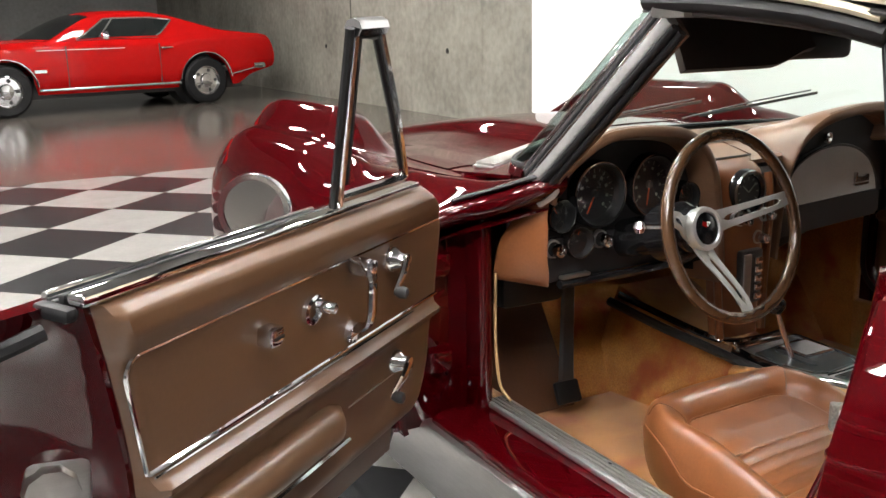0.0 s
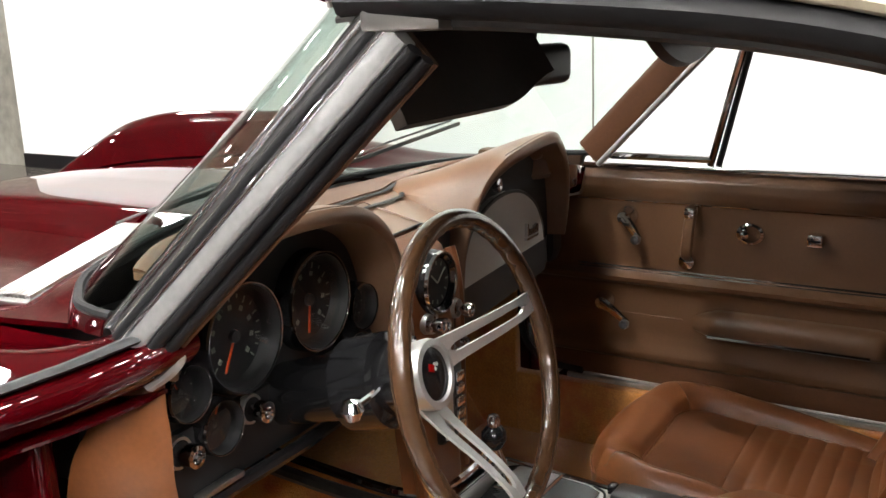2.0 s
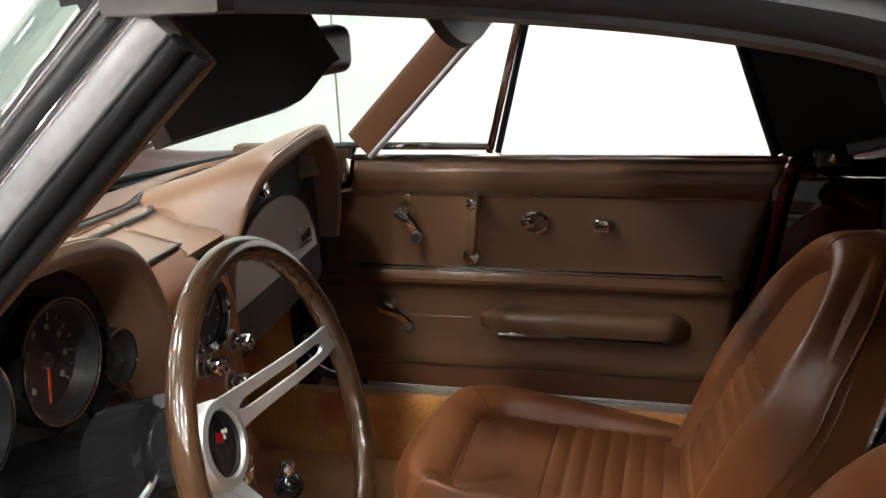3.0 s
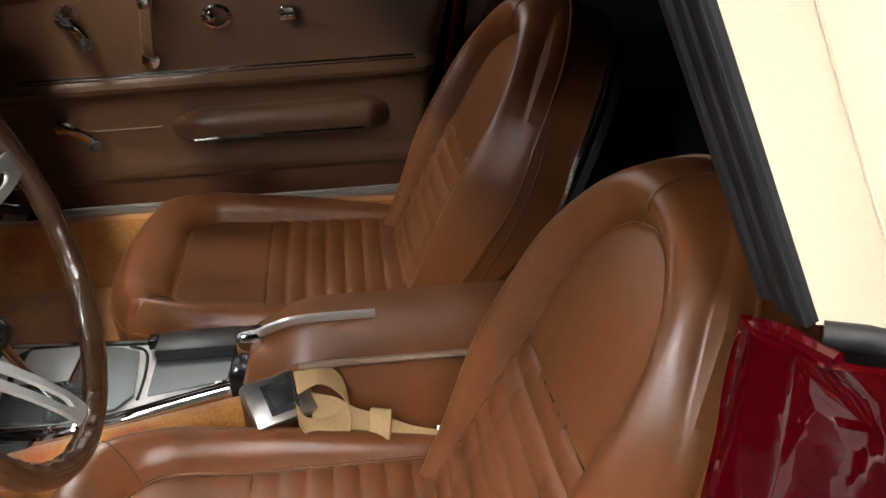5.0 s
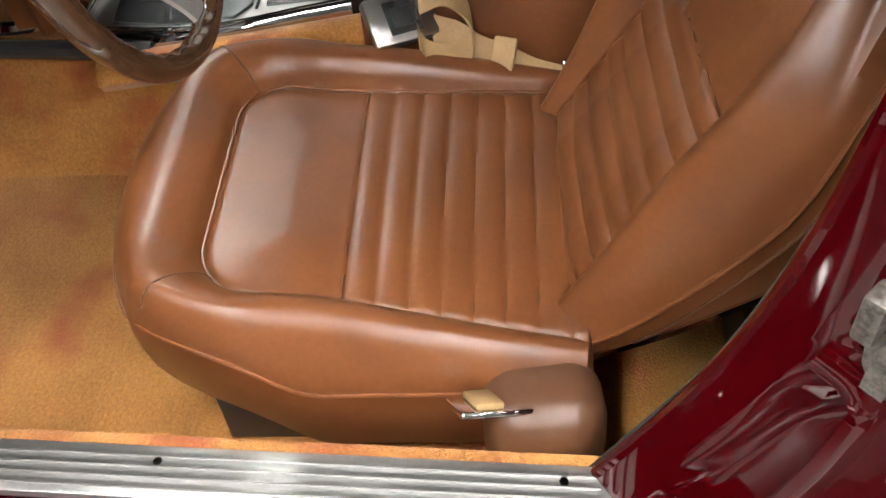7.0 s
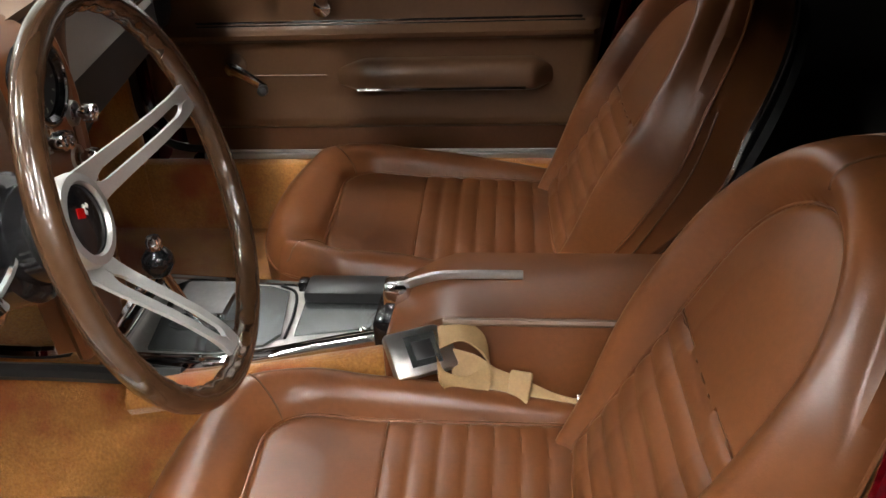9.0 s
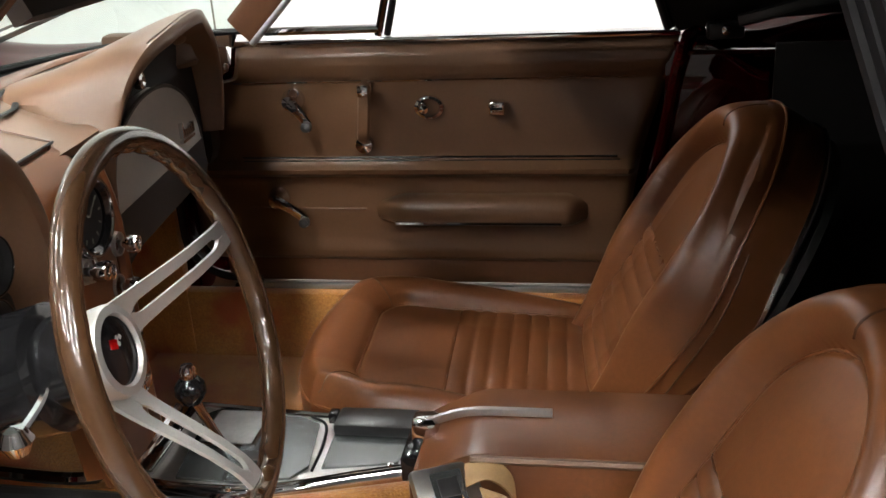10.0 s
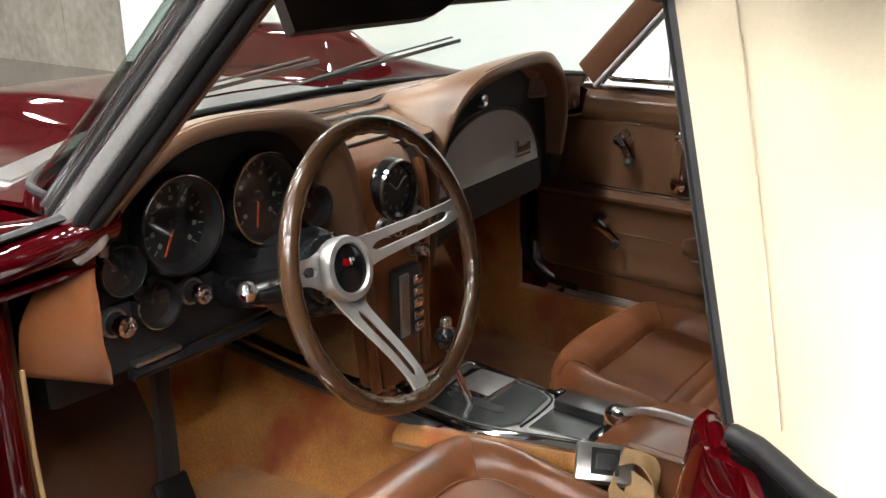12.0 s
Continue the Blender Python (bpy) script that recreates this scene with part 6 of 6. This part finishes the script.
def soft_top():
    """Cream canvas over bows: roof, rear quarters, black side rails and lining."""
    def roof(u, v):
        a = (u - 0.5) * 2
        y = lerp(0.055, -0.62, v)
        half = table([(-0.62, 0.655 if a > 0 else 0.605), (0.055, 0.580)], y)
        zc = table([(-0.62, 1.245), (-0.25, 1.255), (0.055, 1.215)], y)
        y2 = y - 0.11 * a ** 4 * (1 - v)
        return Vector((half * a, y2, zc - (0.035 + 0.05 * v) * abs(a) ** 2.4))
    top = part("soft_top", sheet(bmesh.new(), roof, 36, 24, 0.006), CANVAS, CAR, "raised cream canvas convertible top")
    part("top_lining", sheet(bmesh.new(), lambda u, v: roof(u, v) - Vector((0, 0, 0.016)), 24, 14, 0.004), LINING, top)
    for s in (-1, 1):
        rail = [(0.566, -0.060, 1.178), (0.588, -0.22, 1.173), (0.614, -0.42, 1.160), (0.640, -0.55, 1.142)] if s > 0 else [(-0.566, -0.060, 1.178), (-0.586, -0.22, 1.173), (-0.602, -0.38, 1.160), (-0.592, -0.47, 1.145), (-0.574, -0.530, 1.128)]
        part("side_rail", tube(bmesh.new(), curve(rail, 24), 0.020, 10, flat=0.8), RUBBER, top, "black rubber side rail of the top")
        part("rail_lip", tube(bmesh.new(), curve([Vector(p) + Vector((-s * 0.02, 0, -0.012)) for p in rail], 24), 0.012, 8), BLACK, top)
        part("rail_hem", tube(bmesh.new(), curve([Vector(p) + Vector((s * 0.012, 0, 0.020)) for p in rail], 24), 0.012, 8, flat=0.6), CANVAS, top)
        # rear quarter of the canvas with its black weatherstrip
        def sail(u, v):
            z = lerp(0.852, 1.160, v)
            y0 = -0.618 + 0.34 * (z - 0.853) + (0.10 if s > 0 else 0.0)
            x0 = (0.631 + 0.030 * (1 - v) ** 3 if s > 0 else 0.637 - 0.235 * (z - 0.852)) + 0.060 * (1 - v) ** 2 * step(0.0, 0.16, u)
            y = lerp(y0, -1.25, u)
            return Vector((s * (x0 + (-0.10 if s > 0 else -0.06) * u * u + (0.012 if s > 0 else 0.035 * v) * math.sin(u * 3.0) + 0.0028 * math.sin(26 * z + 17 * y + 1.5 * math.sin(9 * z)) * step(0.07, 0.2, u) * step(0.0, 0.2, v)), y, lerp(z, lerp(0.868, 1.245 - 0.38 * max(0.0, (u - 0.35) / 0.65) ** 1.6, v), step(0, 0.5, u))))
        sl = part("top_quarter", sheet(bmesh.new(), sail, 30, 20, 0.005), CANVAS, top, "cream canvas rear quarter with stitched hem")
        edge = [sail(0, v) for v in np.linspace(0, 1, 14)]
        for dx, dy, r in ((-0.005, 0.002, 0.0068), (-0.019, 0.007, 0.0068), (-0.034, 0.012, 0.0072)):
            part("rear_seal", tube(bmesh.new(), [p + Vector((s * dx, dy, 0)) for p in edge], r, 8), RUBBER, top)
        part("seal_backing", sheet(bmesh.new(), lambda u, v: sail(0, v) + Vector((s * lerp(0.0, -0.037, u), 0.002 + 0.010 * u, 0)), 2, 12, 0.004), RUBBER, top)
        part("fold", tube(bmesh.new(), [sail(2 / 30, v) + Vector((s * 0.0034, 0, 0)) for v in np.linspace(0.05, 1, 20)], 0.0010, 6), CANVAS, sl)
        part("hem", tube(bmesh.new(), [sail(u, 0.0) + Vector((s * 0.004, 0.0, -0.004)) for u in np.linspace(0.004, 1, 30)], 0.0080, 12), RUBBER, sl)
        part("quarter_lining", sheet(bmesh.new(), lambda u, v: sail(u, v) + Vector((-s * 0.03, 0, 0)), 14, 8, 0.004), LINING, top)
    def rear(u, v):
        a = (u - 0.5) * 2
        return Vector((0.655 * a, lerp(-0.62, -1.25, v), lerp(1.235, 0.87, v ** 1.4) - 0.05 * abs(a) ** 2.4 * (1 - v)))
    part("top_rear", sheet(bmesh.new(), rear, 24, 14, 0.005), CANVAS, top)
    part("rear_lining", sheet(bmesh.new(), lambda u, v: rear(u, v) + Vector((0, 0.02, -0.01)), 16, 10, 0.004), LINING, top)
    for y, z in ((-0.30, 1.225), (-0.62, 1.19)):
        part("roof_bow", tube(bmesh.new(), curve([(-0.58, y, z - 0.05), (-0.3, y, z), (0.3, y, z), (0.58, y, z - 0.05)], 16), 0.012, 8), BLACK, top)
    # visors and the inside mirror
    for s in (-1, 1):
        def vis(u, v):
            x = lerp(0.155, 0.478, u)
            drop = 0.118 - 0.030 * step(0.65, 1.0, 1 - u) if s < 0 else 0.110 * math.sin(math.pi * min(1.0, 0.25 + 0.72 * (1 - u))) ** 0.6
            return Vector((s * x, lerp(0.0, -0.055, v), 1.180 - drop * v))
        vz = part("sun_visor", sheet(bmesh.new(), vis, 16, 8, 0.016), VISOR, CAR, "folded dark brown padded sun visor")
        if s < 0:
            part("visor_clip", B(s * 0.47 - 0.02, s * 0.47 + 0.02, -0.03, 0.0, 1.160, 1.178, bevel=0.006), CHROME, vz)
    mr = part("inside_mirror", B(-0.105, 0.105, -0.018, 0.018, -0.028, 0.028, bevel=0.014, seg=3, m=pose(-0.09, 0.03, 1.092, 0, 0, -10)), BLACK, CAR, "black inside mirror")
    part("mirror_stem", tube(bmesh.new(), [(-0.0, 0.05, 1.165), (-0.03, 0.045, 1.10)], 0.008, 8), CHROME, mr)
    part("latch_handle", B(-0.455, -0.435, -0.06, 0.0, 1.155, 1.172, bevel=0.005), CHROME, CAR)


soft_top()


# ---- checkered display floor under the car, tile by tile, last ----
def tiles():
    size = 0.612
    c = math.sqrt(0.5)
    ground = bpy.data.objects["ground"]
    ox, oy = -0.637, 5.05
    lo, hi = Vector((-3.4, -2.6)), Vector((1.9, 6.48))
    shared = {}
    def clip(poly):
        for axis, lim, sg in ((0, lo.x, 1), (0, hi.x, -1), (1, lo.y, 1), (1, hi.y, -1)):
            out = []
            for i, p in enumerate(poly):
                q = poly[(i + 1) % len(poly)]
                dp, dq = sg * (p[axis] - lim), sg * (q[axis] - lim)
                if dp >= 0:
                    out.append(p)
                if dp * dq < 0:
                    out.append(p.lerp(q, dp / (dp - dq)))
            poly = out
            if len(poly) < 3:
                return []
        return poly
    g = 0.0012
    for i in range(-14, 16):
        for j in range(-8, 18):
            def corner(a, b):
                return Vector((ox + size * c * (a - b), oy - size * c * (a + b)))
            quad = [corner(i + g, j + g), corner(i + 1 - g, j + g), corner(i + 1 - g, j + 1 - g), corner(i + g, j + 1 - g)]
            poly = clip(quad)
            if not poly:
                continue
            dark = (i + j) % 2 != 0
            mid = sum(quad, Vector((0, 0))) / 4
            whole = len(poly) == 4 and all((a - b).length < 1e-6 for a, b in zip(poly, quad))
            if whole and dark in shared:
                ob = new("tile", shared[dark])
            else:
                bm = bmesh.new()
                loft(bm, [[(p.x - mid.x, p.y - mid.y, 0.0) for p in poly], [(p.x - mid.x, p.y - mid.y, 0.010) for p in poly]])
                bmesh.ops.recalc_face_normals(bm, faces=bm.faces)
                me = bpy.data.meshes.new("tile")
                bm.to_mesh(me)
                bm.free()
                me.materials.append(TILE_B if dark else TILE_W)
                ob = new("tile", me)
                if whole:
                    shared[dark] = me
            ob.parent = ground
            ob.location = (mid.x, mid.y, 0.0)


tiles()
